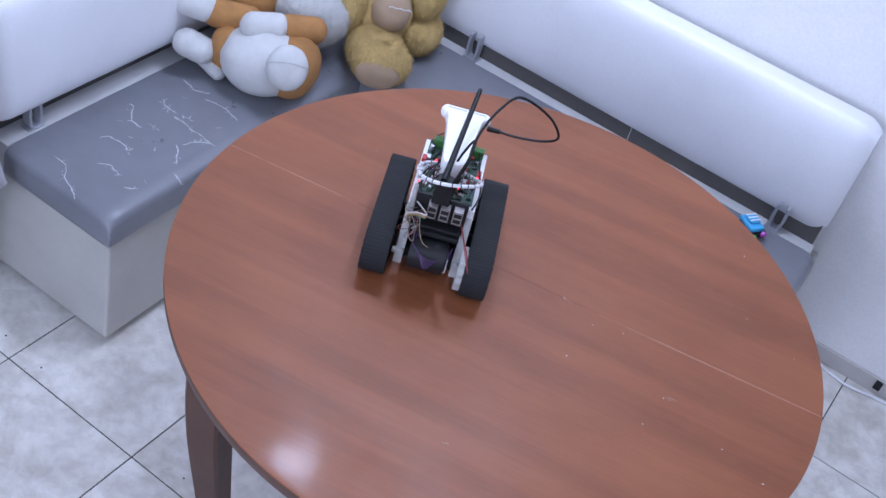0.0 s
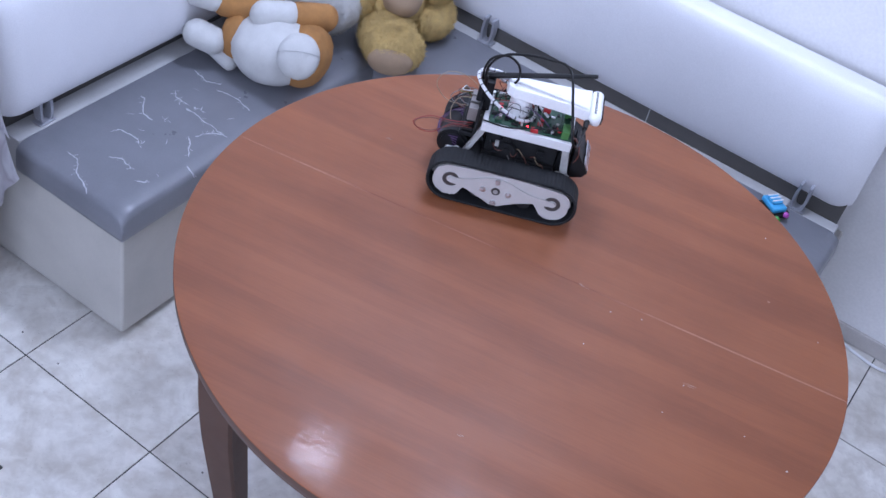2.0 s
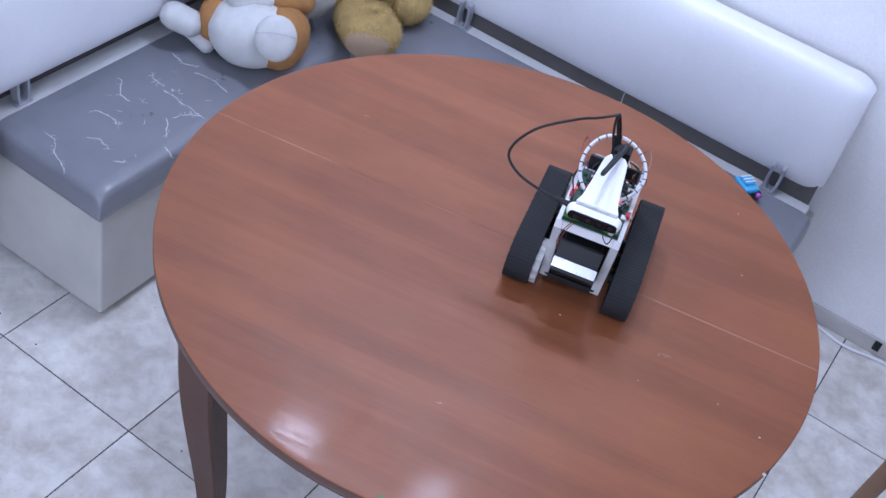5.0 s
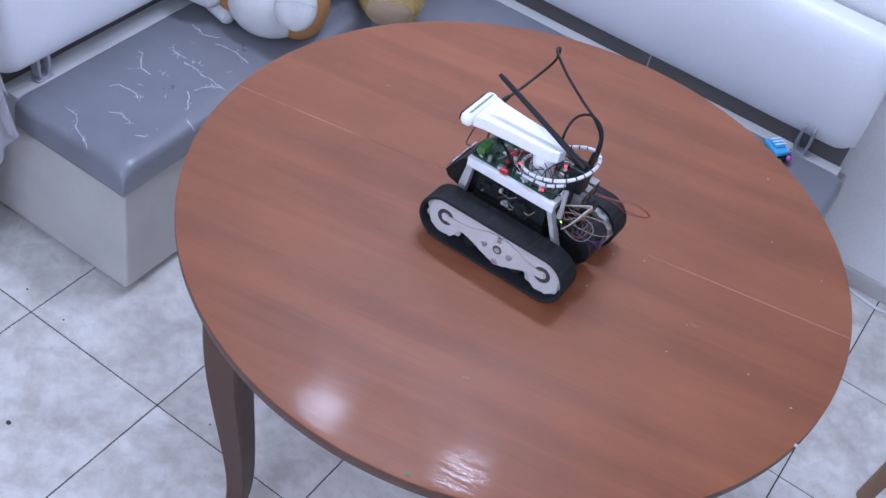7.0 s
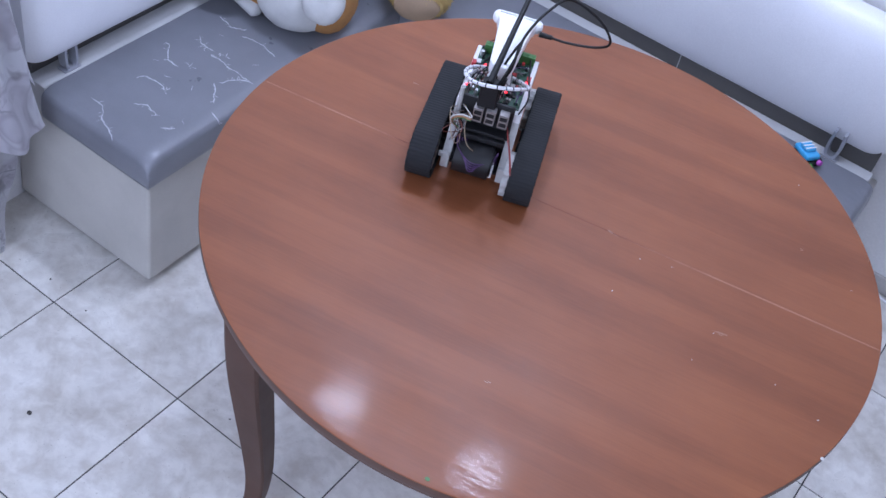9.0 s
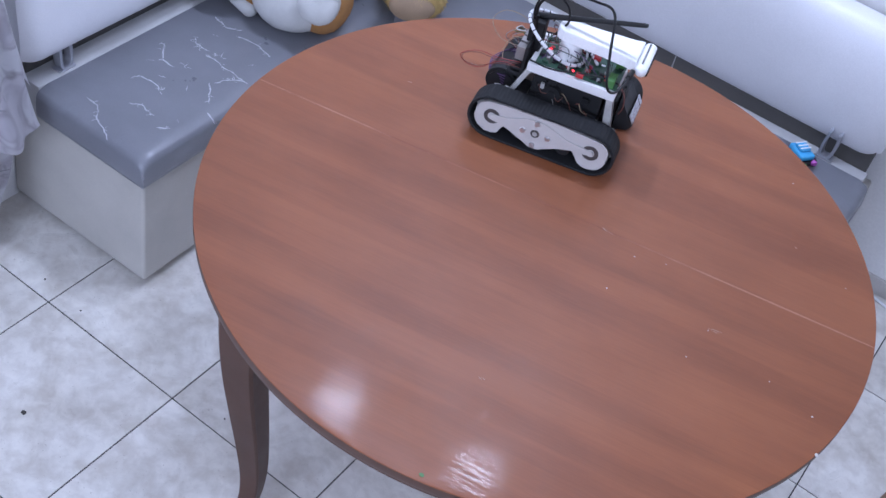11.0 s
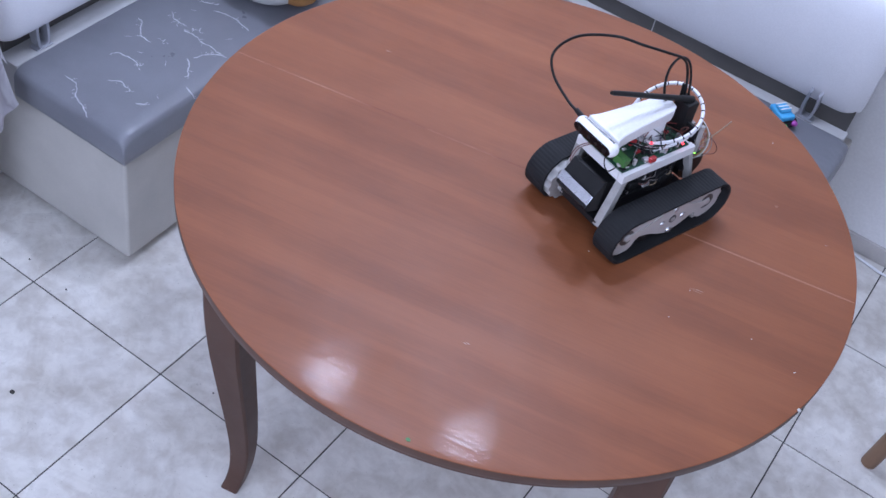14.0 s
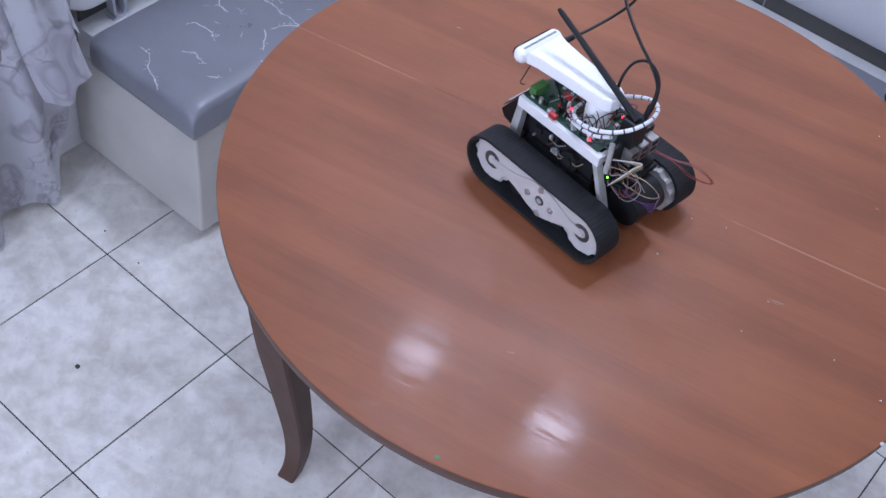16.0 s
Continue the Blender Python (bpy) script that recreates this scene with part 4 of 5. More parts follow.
    cyl(bm, (0.117, -0.044, 0.195), (0.1145, -0.068, 0.1965), 0.0055, 0.0042, 12)
    part("plug", bm, CABLE_BLACK, lead, "black moulded plug")

    # cable in white spiral wrap, looped round the back
    bm = bmesh.new()
    loop = []
    for j in range(14):
        a = 2 * math.pi * j / 14
        loop.append((-0.034 + 0.060 * math.cos(a), 0.000 + 0.056 * math.sin(a), 0.184 - 0.027 * math.cos(a) + 0.004 * math.sin(2 * a)))
    tube(bm, loop, 0.0032, 8, 12, closed=True, band=(2, 1))
    part("wrapped_cable", bm, [WRAP_WHITE, CHIP], rob, "looped cable in white spiral wrap")
    bm = bmesh.new()
    tube(bm, [(-0.070, 0.048, 0.188), (-0.040, 0.052, 0.172), (0.004, 0.044, 0.160), (0.030, 0.026, 0.156), (0.050, -0.004, 0.158)], 0.0028, 8, 14, band=(2, 1))
    part("wrapped_cable", bm, [WRAP_WHITE, CHIP], rob, "branch cable in white spiral wrap")
    bm = bmesh.new()
    cyl(bm, (-0.078, 0.050, 0.140), (-0.076, 0.050, 0.180), 0.0042, None, 10)
    cyl(bm, (-0.078, 0.050, 0.125), (-0.078, 0.050, 0.140), 0.005, None, 10)
    part("cable_clip", bm, PRINT_DIRTY, rob, "pale cable clip post")

    # loose wires
    rnd = random.Random(3)
    colours = (WIRE_BROWN, WIRE_RED, WIRE_ORANGE, WIRE_TAN, WIRE_GREY, WIRE_PURPLE, CABLE_BLACK)
    for k in range(22):
        a = Vector((rnd.uniform(-0.055, 0.08), rnd.uniform(-0.046, 0.046), 0.152))
        b = Vector((rnd.uniform(-0.075, 0.04), rnd.uniform(-0.050, 0.050), rnd.uniform(0.150, 0.170)))
        m1 = a.lerp(b, 0.3) + Vector((rnd.uniform(-0.012, 0.012), rnd.uniform(-0.012, 0.012), rnd.uniform(0.008, 0.026)))
        m2 = a.lerp(b, 0.7) + Vector((rnd.uniform(-0.012, 0.012), rnd.uniform(-0.012, 0.012), rnd.uniform(0.008, 0.026)))
        wire(rob, "wire", [a, m1, m2, b], 0.0008, rnd.choice((WIRE_GREY, CABLE_BLACK, WIRE_PURPLE, WIRE_BROWN, CABLE_BLACK, WIRE_RED)))
    for k, mat in enumerate((WIRE_WHITE, WIRE_TAN, WIRE_ORANGE, WIRE_GREEN)):  # flat ribbon that bows out behind on the left
        off = 0.0017 * k
        arc = [(-0.098 - 0.016 * math.sin(a) - 0.5 * off, 0.026 + (0.031 - off) * math.cos(a), 0.124 + (0.030 - off) * math.sin(a)) for a in (radians(100 - 30 * j) for j in range(9))]
        wire(rob, "wire", [(-0.074, 0.046 - off, 0.146)] + arc + [(-0.084, 0.002 + off, 0.116)], 0.0010, mat, "wire of a flat ribbon")
    for k in range(5):  # thin loops beside it
        size, y0, cx, cz = rnd.uniform(0.014, 0.030), rnd.uniform(0.036, 0.056), rnd.uniform(-0.110, -0.098), rnd.uniform(0.112, 0.128)
        lean, start = rnd.uniform(-0.024, 0.024), rnd.uniform(20, 70)
        ring = [(cx + size * math.cos(a), y0 + 0.006 * math.sin(2 * a) + lean * math.cos(a), cz + 0.82 * size * math.sin(a)) for a in (radians(start + 29 * j) for j in range(11))]
        wire(rob, "wire", [(-0.076, y0 - 0.012, 0.134)] + ring + [(-0.078, y0 - 0.018, 0.104)], 0.0007, rnd.choice((WIRE_GREY, WIRE_TAN, WIRE_GREY, WIRE_BROWN)))
    for k in range(6):  # bundle under the frame
        y0 = rnd.uniform(-0.045, 0.045)
        wire(rob, "wire", [(rnd.uniform(-0.05, 0.0), y0, 0.10), (0.02, y0 + rnd.uniform(-0.01, 0.01), rnd.uniform(0.08, 0.12)), (rnd.uniform(0.04, 0.08), y0, 0.09)], 0.0011, rnd.choice(colours))
    wire(rob, "wire", [(-0.085, -0.042, 0.126), (-0.125, -0.052, 0.126), (-0.158, -0.060, 0.132), (-0.184, -0.066, 0.124), (-0.182, -0.070, 0.112), (-0.155, -0.066, 0.108), (-0.120, -0.054, 0.120), (-0.082, -0.044, 0.120)], 0.0007, WIRE_BROWN, "brown wire looping out behind")
    wire(rob, "wire", [(-0.083, -0.040, 0.129), (-0.124, -0.050, 0.129), (-0.160, -0.060, 0.136), (-0.189, -0.068, 0.122), (-0.176, -0.070, 0.108), (-0.150, -0.064, 0.105), (-0.122, -0.052, 0.122), (-0.090, -0.044, 0.122)], 0.0007, WIRE_RED, "red wire looping out behind")
    wire(rob, "wire", [(-0.080, 0.052, 0.140), (-0.112, 0.058, 0.160), (-0.150, 0.052, 0.164), (-0.168, 0.040, 0.142), (-0.140, 0.032, 0.114), (-0.088, 0.036, 0.112)], 0.0007, WIRE_TAN, "tan wire looping out behind")
    wire(rob, "wire", [(-0.086, 0.030, 0.135), (-0.118, 0.028, 0.130), (-0.130, 0.016, 0.105), (-0.118, -0.004, 0.085), (-0.098, -0.012, 0.080)], 0.0008, WIRE_TAN, "tan wire")
    for k in range(5):
        wire(rob, "wire", [(-0.085, 0.034 - 0.003 * k, 0.108), (-0.122, 0.034 - 0.004 * k, 0.096 - 0.003 * k), (-0.146, 0.004, 0.084 - 0.005 * k), (-0.132, -0.026 + 0.003 * k, 0.080 - 0.004 * k), (-0.104, -0.038, 0.086 - 0.006 * k)], 0.0009, WIRE_PURPLE, "purple wire")
    for dy in (0.0, 0.004):
        wire(rob, "wire", [(0.098, -0.030 + dy, 0.150), (0.116, -0.040 + dy, 0.140), (0.122, -0.044 + dy, 0.115), (0.116, -0.036, 0.092), (0.110, -0.028, 0.086)], 0.0008, WIRE_BROWN, "brown wire at the front")
    wire(rob, "wire", [(0.120, 0.020, 0.180), (0.124, 0.026, 0.160), (0.122, 0.036, 0.150), (0.110, 0.040, 0.156)], 0.0010, CABLE_BLACK, "short black wire under the camera bar")
    wire(rob, "wire", [(-0.066, -0.052, 0.150), (-0.020, -0.060, 0.152), (0.030, -0.050, 0.158), (0.070, -0.044, 0.162), (0.100, -0.040, 0.158)], 0.0016, CABLE_BLACK, "black cable along the frame")
    wire(rob, "wire", [(-0.066, 0.040, 0.158), (-0.020, 0.046, 0.156), (0.030, 0.036, 0.162), (0.060, 0.020, 0.172), (0.080, 0.010, 0.176)], 0.0018, CABLE_BLACK, "black cable along the frame")
    return rob, wheels


ROBOT, WHEELS = robot()


# ---- plush toys on the bench ----
def tuft(bm, verts, rnd, count, length, wide, mat):
    """Short tapering strands of pile lying down the given faces."""
    faces = list({f for v in verts for f in v.link_faces})
    bm.normal_update()
    roots = [(f.normal.copy(), [v.co.copy() for v in f.verts]) for f in faces]
    for k in range(count):
        nrm, co = rnd.choice(roots)
        ws = [rnd.random() + 0.05 for _ in co]
        p = sum((q * w for q, w in zip(co, ws)), Vector()) / sum(ws)
        way = Vector((rnd.uniform(-1, 1), rnd.uniform(-1, 1), rnd.uniform(-1.6, 0.6)))
        way = way - nrm * way.dot(nrm)
        if way.length < 0.05:
            continue
        d = (way.normalized() + nrm * rnd.uniform(0.25, 0.7)).normalized()
        s = nrm.cross(d).normalized() * wide
        f = bm.faces.new((bm.verts.new(p - s), bm.verts.new(p + s), bm.verts.new(p + d * length * rnd.uniform(0.6, 1.3))))
        f.material_index = mat
        f.smooth = False


def plush(bm, c, r, turn=0, mat=0, seg=26, tip=0.0):
    """A stuffed limb: an uneven ellipsoid."""
    made = ball(bm, c, r, pose(0, 0, 0, tip, 0, turn), seg, mat)
    for v in made:
        d = v.co - Vector(c)
        v.co += d * (0.05 * noise.noise(v.co * 22) + 0.02 * noise.noise(v.co * 60))
    return made


def limb(bm, a, b, r, seg=28):
    """A stuffed tube with round ends from a to b."""
    a, b = Vector(a), Vector(b)
    turn = (b - a).to_track_quat("Z", "Y").to_matrix()
    made = bmesh.ops.create_uvsphere(bm, u_segments=seg, v_segments=20, radius=1.0)["verts"]
    for v in made:
        mid = b if v.co.z > 0 else a
        v.co = mid + turn @ (v.co * r)
        v.co += (v.co - mid) * (0.05 * noise.noise(v.co * 26) + 0.02 * noise.noise(v.co * 70))
    return made


def stuffed(parent, name, mat, blobs, rnd, pile, length, wide, label=""):
    """One sewn part of a toy: joined blobs (centre, radii, turn, tip) or limbs (from, to, radius, None) with pile on them."""
    bm = bmesh.new()
    for c, r, turn, tip in blobs:
        made = limb(bm, c, r, turn) if tip is None else plush(bm, c, r, turn, 0, 30, tip)
        tuft(bm, made, rnd, pile, length, wide, 0)
    for v in bm.verts:
        v.co.z = max(v.co.z, SEAT + 0.001)
    return part(name, bm, mat, parent, label)


def toys():
    rnd = random.Random(21)
    dog = empty("plush_dog", pose(0, 0, 0), "brown and white plush dog lying on the grey bench", "plush toy", "plush toys")
    stuffed(dog, "belly", FUR_WHITE, [((-0.406, 0.822, 0.482), (0.114, 0.102, 0.090), 30, 0)], rnd, 2600, 0.004, 0.0006, "white plush belly")
    stuffed(dog, "leg", FUR_BROWN, [((-0.350, 0.862, 0.480), (0.074, 0.096, 0.082), 20, 0), ((-0.318, 0.802, 0.512), (0.041, 0.044, 0.036), 36, 56)], rnd, 1800, 0.004, 0.0006, "brown plush leg")
    stuffed(dog, "foot", FUR_WHITE, [((-0.296, 0.772, 0.540), (0.052, 0.057, 0.032), 36, 56)], rnd, 1500, 0.004, 0.0006, "white plush foot")
    bm = bmesh.new()
    lay = Matrix.Translation((-0.296, 0.772, 0.540)) @ pose(0, 0, 0, 56, 0, 36)
    tube(bm, [lay @ Vector((0.0535 * math.cos(a), 0.012 * math.sin(a), 0.0335 * math.sin(a))) for a in (radians(15 + 15 * k) for k in range(11))], 0.0008, 6, 4)
    part("seam", bm, SEAM_GREY, dog, "sewn seam across the foot")
    stuffed(dog, "leg", FUR_BROWN, [((-0.503, 0.792, 0.480), (0.042, 0.056, 0.066), 20, 0)], rnd, 1300, 0.004, 0.0006, "brown plush leg")
    stuffed(dog, "foot", FUR_WHITE, [((-0.572, 0.718, 0.487), (-0.538, 0.735, 0.476), 0.036, None), ((-0.545, 0.752, 0.445), (-0.498, 0.756, 0.426), 0.023, None)], rnd, 1300, 0.004, 0.0006, "white plush foot")
    arm = stuffed(dog, "arm", FUR_BROWN, [((-0.386, 0.884, 0.563), (-0.352, 0.938, 0.553), 0.0365, None)], rnd, 1500, 0.004, 0.0006, "brown plush arm")
    stuffed(arm, "paw", FUR_WHITE, [((-0.440, 0.810, 0.570), (-0.406, 0.855, 0.568), 0.0355, None)], rnd, 1500, 0.004, 0.0006, "white plush paw")
    arm = stuffed(dog, "arm", FUR_BROWN, [((-0.548, 0.792, 0.560), (-0.490, 0.850, 0.545), 0.037, None), ((-0.545, 0.930, 0.545), (0.060, 0.075, 0.075), 0, 0)], rnd, 1500, 0.004, 0.0006, "brown plush arm")
    stuffed(arm, "paw", FUR_WHITE, [((-0.606, 0.748, 0.580), (-0.572, 0.772, 0.572), 0.037, None)], rnd, 1300, 0.004, 0.0006, "white plush paw")
    stuffed(dog, "chest", FUR_WHITE, [((-0.462, 1.055, 0.525), (0.125, 0.110, 0.108), 0, 0)], rnd, 9000, 0.016, 0.0007, "shaggy white plush chest")

    bear = empty("plush_bear", pose(0, 0, 0), "shaggy honey plush bear with tan foot pads on the bench", "plush toy", "plush toys")
    body = stuffed(bear, "body", FUR_HONEY, [((-0.345, 1.225, 0.520), (0.100, 0.100, 0.120), 0, 0)], rnd, 8000, 0.015, 0.0010)
    leg = stuffed(bear, "leg", FUR_HONEY, [((-0.275, 1.130, 0.460), (0.078, 0.085, 0.062), 30, 0), ((-0.220, 1.082, 0.466), (0.082, 0.052, 0.066), 34, 0)], rnd, 7000, 0.015, 0.0010)
    stuffed(leg, "foot_pad", SUEDE, [((-0.202, 1.046, 0.452), (0.060, 0.022, 0.042), 34, 0)], rnd, 10, 0.003, 0.0004, "smooth tan foot pad")
    stuffed(bear, "leg", FUR_HONEY, [((-0.248, 1.300, 0.462), (0.064, 0.080, 0.062), 20, 0)], rnd, 6000, 0.015, 0.0010)
    stuffed(bear, "arm", FUR_HONEY, [((-0.375, 1.120, 0.555), (0.050, 0.060, 0.085), 0, 0)], rnd, 5000, 0.015, 0.0010)
    stuffed(bear, "arm", FUR_HONEY, [((-0.245, 1.300, 0.585), (0.050, 0.060, 0.080), 0, 0)], rnd, 5000, 0.015, 0.0010)
    stuffed(bear, "head", FUR_HONEY, [((-0.370, 1.270, 0.720), (0.100, 0.095, 0.095), 0, 0)], rnd, 5000, 0.015, 0.0010)
    stuffed(body, "patch", SUEDE, [((-0.284, 1.184, 0.556), (0.058, 0.060, 0.060), 34, 0)], rnd, 10, 0.003, 0.0004, "tan patch on the body")
    bm = bmesh.new()
    tube(bm, [(-0.262 + 0.009 * k, 1.136 + 0.005 * k, 0.595 + 0.0035 * (k % 2)) for k in range(7)], 0.0014, 6, 4)
    part("stitching", bm, FUR_WHITE, body, "white embroidered line")


toys()


def toy_racer():
    car = empty("toy_racer", pose(0.806, 1.338, SEAT + 0.001, 0, 0, -35), "small bright blue toy racer with green and pink parts", "toy car")
    bm = bmesh.new()
    box(bm, (-0.030, -0.018, 0.006), (0.034, 0.018, 0.018), 0.004, 2)
    part("chassis", bm, CHIP, car, "black underside")
    bm = bmesh.new()
    box(bm, (-0.032, -0.021, 0.018), (0.026, 0.021, 0.034), 0.005, 3)
    box(bm, (-0.022, -0.016, 0.032), (0.010, 0.016, 0.043), 0.006, 3)
    part("body", bm, TOY_BLUE, car)
    for k in range(3):
        bm = bmesh.new()
        box(bm, (-0.020 + 0.011 * k, -0.0165, 0.0425), (-0.016 + 0.011 * k, 0.0165, 0.0440), 0.0006, 1)
        part("slat", bm, SHELL_WHITE, car, "pale rib on the blue body")
    for x in (-0.020, 0.022):
        for y in (-0.022, 0.022):
            bm = bmesh.new()
            cyl(bm, (x, y - 0.005, 0.011), (x, y + 0.005, 0.011), 0.011, None, 18)
            part("wheel", bm, CHIP, car, "black toy wheel")
    bm = bmesh.new()
    cyl(bm, (0.034, 0.012, 0.020), (0.042, 0.014, 0.022), 0.008, 0.006, 14)
    part("pink_knob", bm, TOY_PINK, car, "pink knob")
    bm = bmesh.new()
    cyl(bm, (0.036, -0.014, 0.010), (0.046, -0.016, 0.012), 0.010, 0.008, 14)
    part("green_knob", bm, TOY_GREEN, car, "green knob")


toy_racer()


# ---- curtain, stool, floor cable and litter ----
def cloth(name, parent, across, up, place, label):
    """A thin sheet through place(u, v), u and v from 0 to 1."""
    bm = bmesh.new()
    grid = [[bm.verts.new(place(i / (across - 1), j / (up - 1))) for i in range(across)] for j in range(up)]
    for a, b in zip(grid, grid[1:]):
        for i in range(across - 1):
            bm.faces.new((a[i], a[i + 1], b[i + 1], b[i]))
    bmesh.ops.solidify(bm, geom=bm.faces[:], thickness=0.0014)
    part(name, bm, CURTAIN, parent, label)


def curtain():
    cur = empty("curtain", pose(0, 0, 0), "pale grey satin floral curtain hanging beside the bench", "curtain")

    def panel(u, v):
        z = 2.42 * v ** 1.35
        right = 0.020 + 0.105 * min(1.0, z / 0.30) - 0.16 * max(0.0, min(z, 1.0) - 0.36)
        y = right - (0.87 + right) * u ** 0.92
        swing = 0.034 * math.cos(2 * math.pi * (y + 0.175 + 0.05 * z) / 0.205 + 0.6 * math.sin(4 * y)) * min(1.0, u * 7 + 0.25)
        crease = 0.010 * math.sin(71 * y + 5 * z) * math.exp(-0.6 * z) + 0.012 * noise.noise(Vector((y * 9, z * 5, 1.7)))
        x = -0.612 + swing + crease
        droop = 0.030 * math.exp(-9 * z) * (0.5 + 0.5 * math.cos(2 * math.pi * (y + 0.07) / 0.205))
        return x, y, max(0.004, z + 0.006 + droop + 0.006 * noise.noise(Vector((y * 20, 0, 3))))

    cloth("panel", cur, 150, 52, panel, "gathered satin panel")

    def turned(u, v):
        z = 0.343 + 1.05 * v ** 1.3
        y = 0.024 + 0.114 * u - 0.012 * math.sin(3.1 * u) * (1 - v) - 0.10 * v
        x = -0.556 + 0.030 * math.sin(math.pi * u) * (1 - 0.5 * v) - 0.012 * math.cos(9 * u) - 0.045 * v + 0.008 * noise.noise(Vector((u * 4, z * 8, 0.4)))
        return x, y, z + 0.022 * u * (1 - v) + 0.018 * (1 - u) * v

    cloth("folded_corner", cur, 22, 24, turned, "folded corner of the pale lining")

    def sliver(u, v):
        z = 0.45 + 0.11 * (1 - u) + 0.9 * v ** 1.2
        return -0.582 + 0.016 * math.sin(3 * u) - 0.03 * v, 0.085 + 0.062 * u - 0.10 * v, z

    cloth("folded_corner", cur, 10, 16, sliver, "second fold of the pale lining")


curtain()


def stool():
    st = empty("wooden_stool", pose(1.53, 0.80, 0, 0, 0, 20), "brown wooden stool standing on the tiles beside the table", "stool")
    for k in range(4):
        a = radians(45 + 90 * k)
        c, s = math.cos(a), math.sin(a)
        bm = bmesh.new()
        cyl(bm, (0.150 * c, 0.150 * s, 0.0), (0.115 * c, 0.115 * s, 0.43), 0.019, 0.023, 14)
        part("leg", bm, STOOL_WOOD, st)
    bm = bmesh.new()
    cyl(bm, (0, 0, 0.43), (0, 0, 0.46), 0.165, 0.165, 40)
    part("seat", bm, STOOL_WOOD, st)


def floor_litter():
    bm = bmesh.new()
    tube(bm, [(1.02, 1.522, 0.005), (1.10, 1.520, 0.005), (1.16, 1.503, 0.005), (1.23, 1.492, 0.005), (1.31, 1.508, 0.005), (1.42, 1.512, 0.005), (1.70, 1.500, 0.005), (2.3, 1.515, 0.005)], 0.0042, 8, 8)
    thing("floor_cable", bm, CABLE_WHITE, "white cable lying along the skirting on the tiles", "cable")
    bm = bmesh.new()
    box(bm, (1.285, WALL_B - 0.020, 0.020), (1.305, WALL_B - 0.0125, 0.050), 0.002)
    thing("cable_clip", bm, CHIP, "small dark clip on the skirting", "clip")
    rnd = random.Random(8)
    spots = [(-0.201, -0.242, 0.007), (1.15, 1.03, 0.008), (-0.33, 0.03, 0.0025), (-0.46, 0.04, 0.0028), (0.12, 0.03, 0.0025)]
    for x, y, r in spots:
        bm = bmesh.new()
        out = [(x + r * rnd.uniform(0.7, 1.1) * math.cos(a), y + r * rnd.uniform(0.6, 1.0) * math.sin(a)) for a in (2 * math.pi * i / 10 for i in range(10))]
        prism(bm, out, "z", 0.0002, 0.0014)
        thing("dirt_spot", bm, DIRT, "small dark spot of dirt on the floor tile", "dirt", "dirt spots")
    # pale crumbs and chips on the tabletop
    crumbs = [(1.050, 0.260, 0.0012), (1.167, 0.177, 0.0034), (0.924, 0.287, 0.0009), (0.749, 0.247, 0.0011), (1.133, 0.243, 0.0014), (0.748, 0.349, 0.0009), (0.799, 0.373, 0.0008), (0.884, 0.757, 0.0010), (0.922, 0.209, 0.0010), (1.07, 0.56, 0.0009)]
    for x, y, r in crumbs:
        bm = bmesh.new()
        ball(bm, (x, y, TABLE_H + r * 0.25), (r * rnd.uniform(0.9, 1.6), r, r * 0.45), pose(0, 0, 0, 0, 0, rnd.uniform(0, 180)), seg=8)
        thing("crumb", bm, CRUMB, "tiny pale crumb on the wooden tabletop", "crumb", "crumbs on the table")
    for x, y, turn, length in ((0.183, 0.446, 2, 0.016), (0.681, 0.369, -8, 0.018), (0.932, 0.294, 12, 0.020), (0.699, -0.060, 5, 0.010), (0.959, 0.590, 40, 0.009)):
        for k in range(4):
            bm = bmesh.new()
            w, at = 0.0005 * rnd.uniform(0.5, 1.2), (rnd.uniform(-0.4, 0.4) * length, rnd.uniform(-0.0025, 0.0025))
            half = length * rnd.uniform(0.15, 0.45)
            prism(bm, [(at[0] - half, at[1]), (at[0], at[1] - w), (at[0] + half, at[1] + 0.0004), (at[0], at[1] + w)], "z", 0.0, 0.00025)
            bmesh.ops.transform(bm, matrix=pose(x, y, TABLE_H + 0.0001, 0, 0, turn), verts=bm.verts[:])
            thing("scuff", bm, SCUFF, "short pale scuff in the lacquer of the tabletop", "scuff", "scuffs on the table", smooth=False)
    bm = bmesh.new()
    prism(bm, [(0.731 + 0.004 * math.cos(a), -0.260 + 0.003 * math.sin(a)) for a in (2 * math.pi * i / 10 for i in range(10))], "z", TABLE_H + 0.0001, TABLE_H + 0.0008)
    thing("paint_spot", bm, PLUG_GREEN, "small green paint spot near the table edge", "spot")


floor_litter()
stool()


# ---- floor ----
def floor():
    bm = bmesh.new()
    box(bm, (WALL_A - 0.15, SOUTH - 0.15, -0.1), (EAST + 0.15, WALL_B + 0.15, -0.0022))
    base = thing("floor", bm, GROUT, "pale mottled square floor tiles with dark joints", "floor", kind="structure")
    bm = bmesh.new()
    box(bm, (-0.1983, -0.1983, -0.008), (0.1983, 0.1983, 0.0), 0.0005, 1)
    me = finish(bm, "tile", TILE, smooth=False)
    lie = pose(-0.002, -0.006, 0, 0, 0, -0.7)  # the tiling is not quite square to the walls
    for i in range(-2, 9):
        for j in range(-7, 4):
            t = new("tile", me)
            t.parent, t.matrix_basis = base, lie @ Matrix.Translation((0.2 + 0.4 * i, 0.2 + 0.4 * j, 0))


floor()


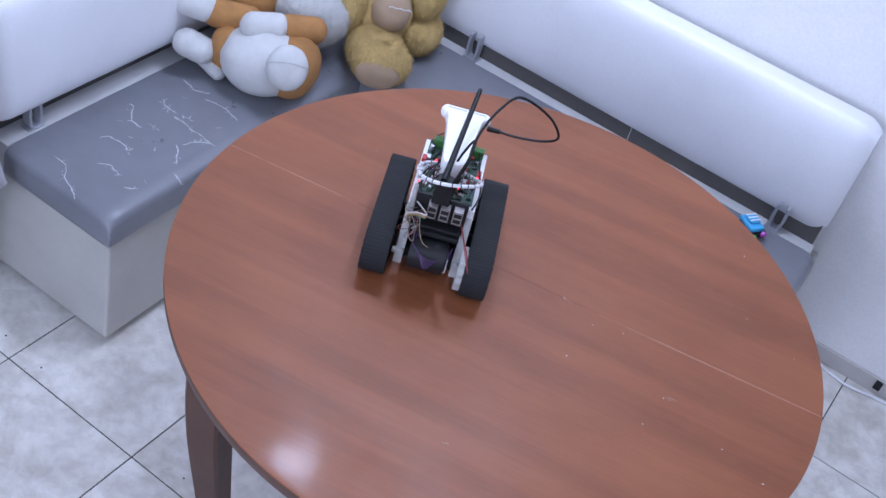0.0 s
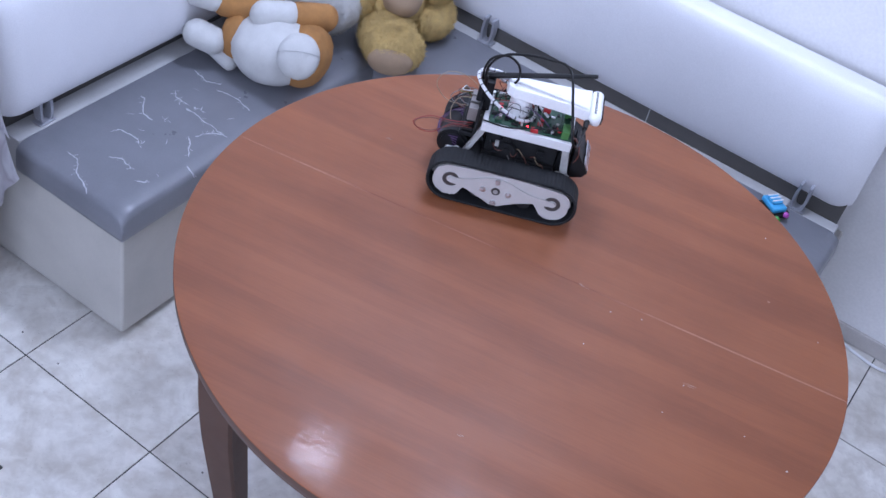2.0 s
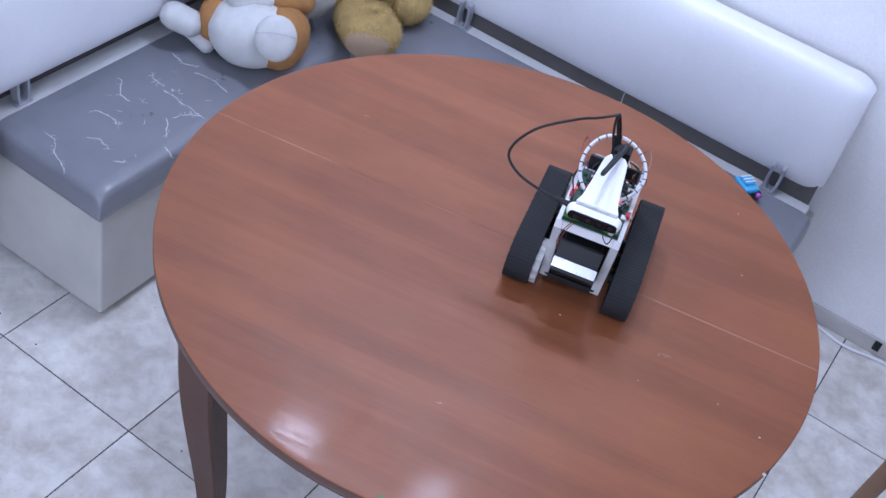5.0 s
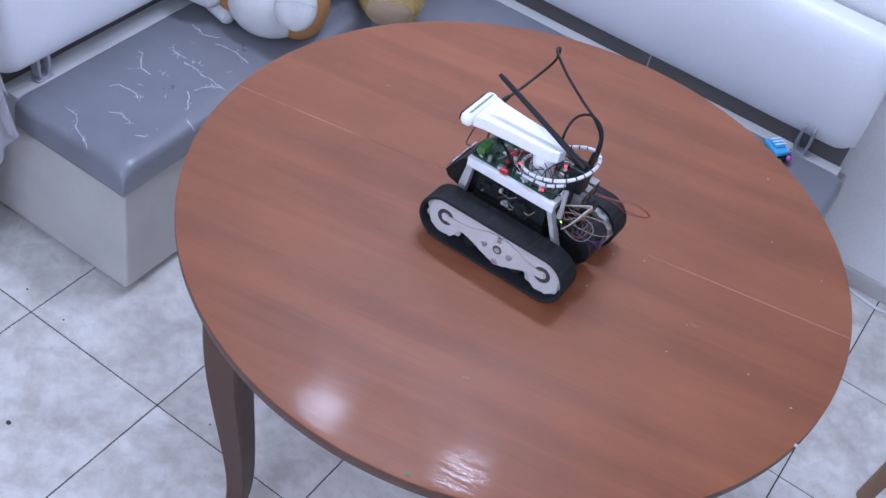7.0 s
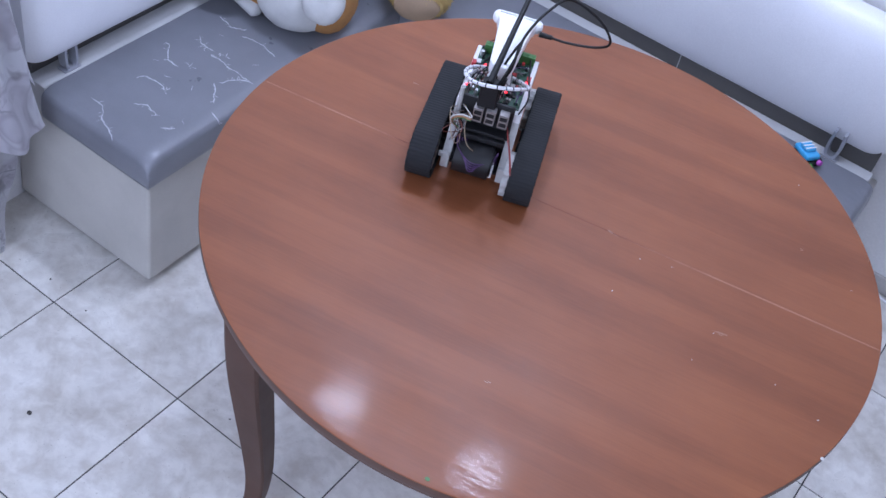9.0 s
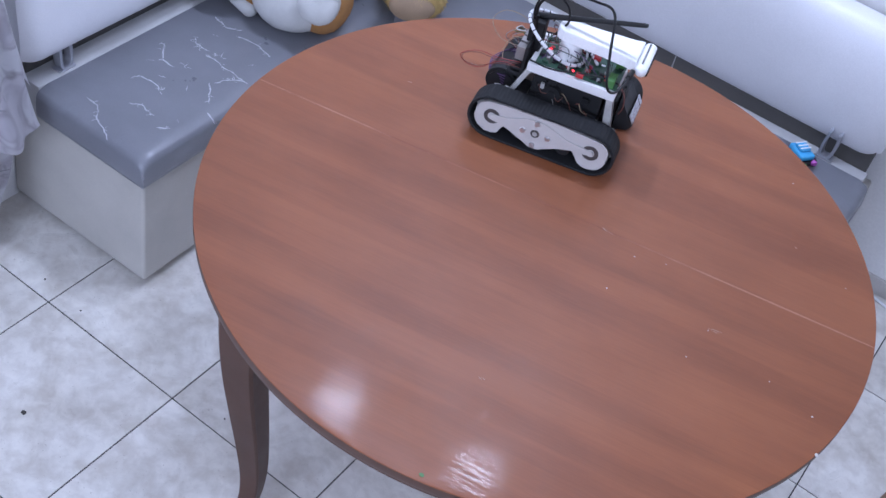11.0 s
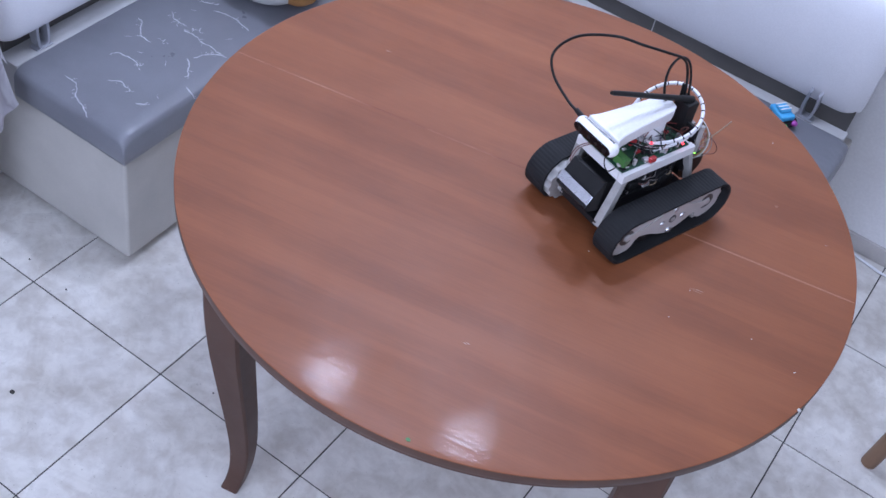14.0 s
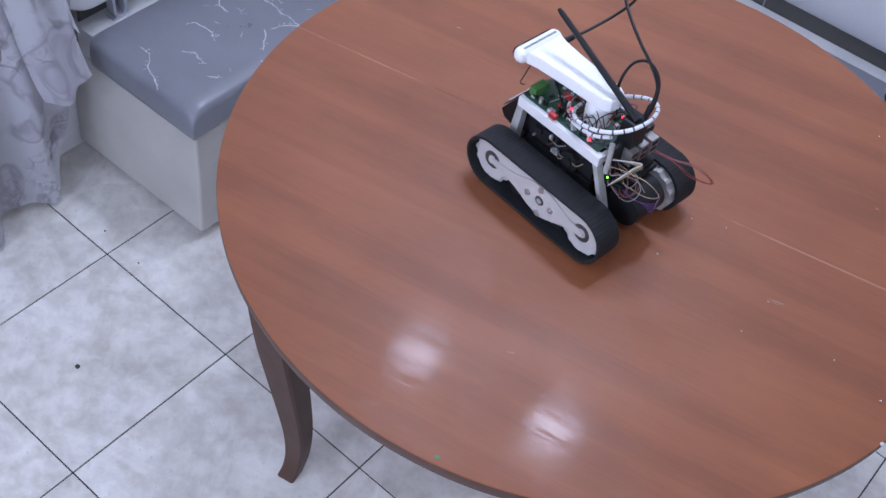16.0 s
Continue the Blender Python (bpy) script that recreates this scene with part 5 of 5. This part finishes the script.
# ---- what moves ----
ROBOT_ROWS = [
    (0, 0.4171, 0.3035, 115.0), (0.5, 0.3884, 0.3670, 106.5), (1, 0.3630, 0.4072, 68.2), (1.5, 0.3954, 0.4832, 63.2), (2, 0.4087, 0.5224, 24.8),
    (2.5, 0.4581, 0.5388, 5.7), (3, 0.5252, 0.5542, -15.6), (3.5, 0.5800, 0.5570, -46), (4, 0.6160, 0.5130, -58.5), (4.5, 0.6680, 0.4510, -62.4),
    (5, 0.7050, 0.3980, -76), (5.5, 0.7105, 0.3790, -114.5), (6, 0.6790, 0.3180, -131.0), (6.5, 0.6573, 0.2870, -159.1), (7, 0.5961, 0.2707, -180.7),
    (7.5, 0.5128, 0.2723, -190.8), (8, 0.4580, 0.2892, -209.2), (8.5, 0.4200, 0.3034, -238.4), (9, 0.3867, 0.3781, -248.6), (9.5, 0.3610, 0.4190, -286.0),
    (10, 0.3880, 0.4960, -289.5), (10.5, 0.3990, 0.5370, -327.4), (11, 0.4480, 0.5540, -345.6), (11.5, 0.5109, 0.5733, -364.4), (12, 0.5745, 0.5738, -397.6),
    (12.5, 0.6120, 0.5320, -409.6), (13, 0.6718, 0.4727, -415.3), (13.5, 0.7170, 0.4187, -429.9), (14, 0.7334, 0.3964, -469.6), (14.5, 0.7060, 0.3400, -478.8),
    (15, 0.6752, 0.2911, -506.8), (15.5, 0.6381, 0.2815, -528.8), (16, 0.5736, 0.2703, -547.8),
]


def motions():
    walk(ROBOT, [(t, pose(x, y, RIDE, 0, 0, h)) for t, x, y, h in ROBOT_ROWS])
    for w, wx, side in WHEELS:
        turn, rows = 0.0, []
        for (t0, x0, y0, h0), (t1, x1, y1, h1) in zip(ROBOT_ROWS, ROBOT_ROWS[1:]):
            mid = radians((h0 + h1) / 2)
            ahead = (x1 - x0) * math.cos(mid) + (y1 - y0) * math.sin(mid)
            roll = math.degrees((ahead - side * 0.0845 * radians(h1 - h0)) / 0.0465)
            for k in range(5):
                rows.append((t0 + (t1 - t0) * k / 5, pose(wx, side * 0.077, HUB_Z, 0, turn + roll * k / 5, 0)))
            turn += roll
        rows.append((16.0, pose(wx, side * 0.077, HUB_Z, 0, turn, 0)))
        walk(w, rows)


motions()
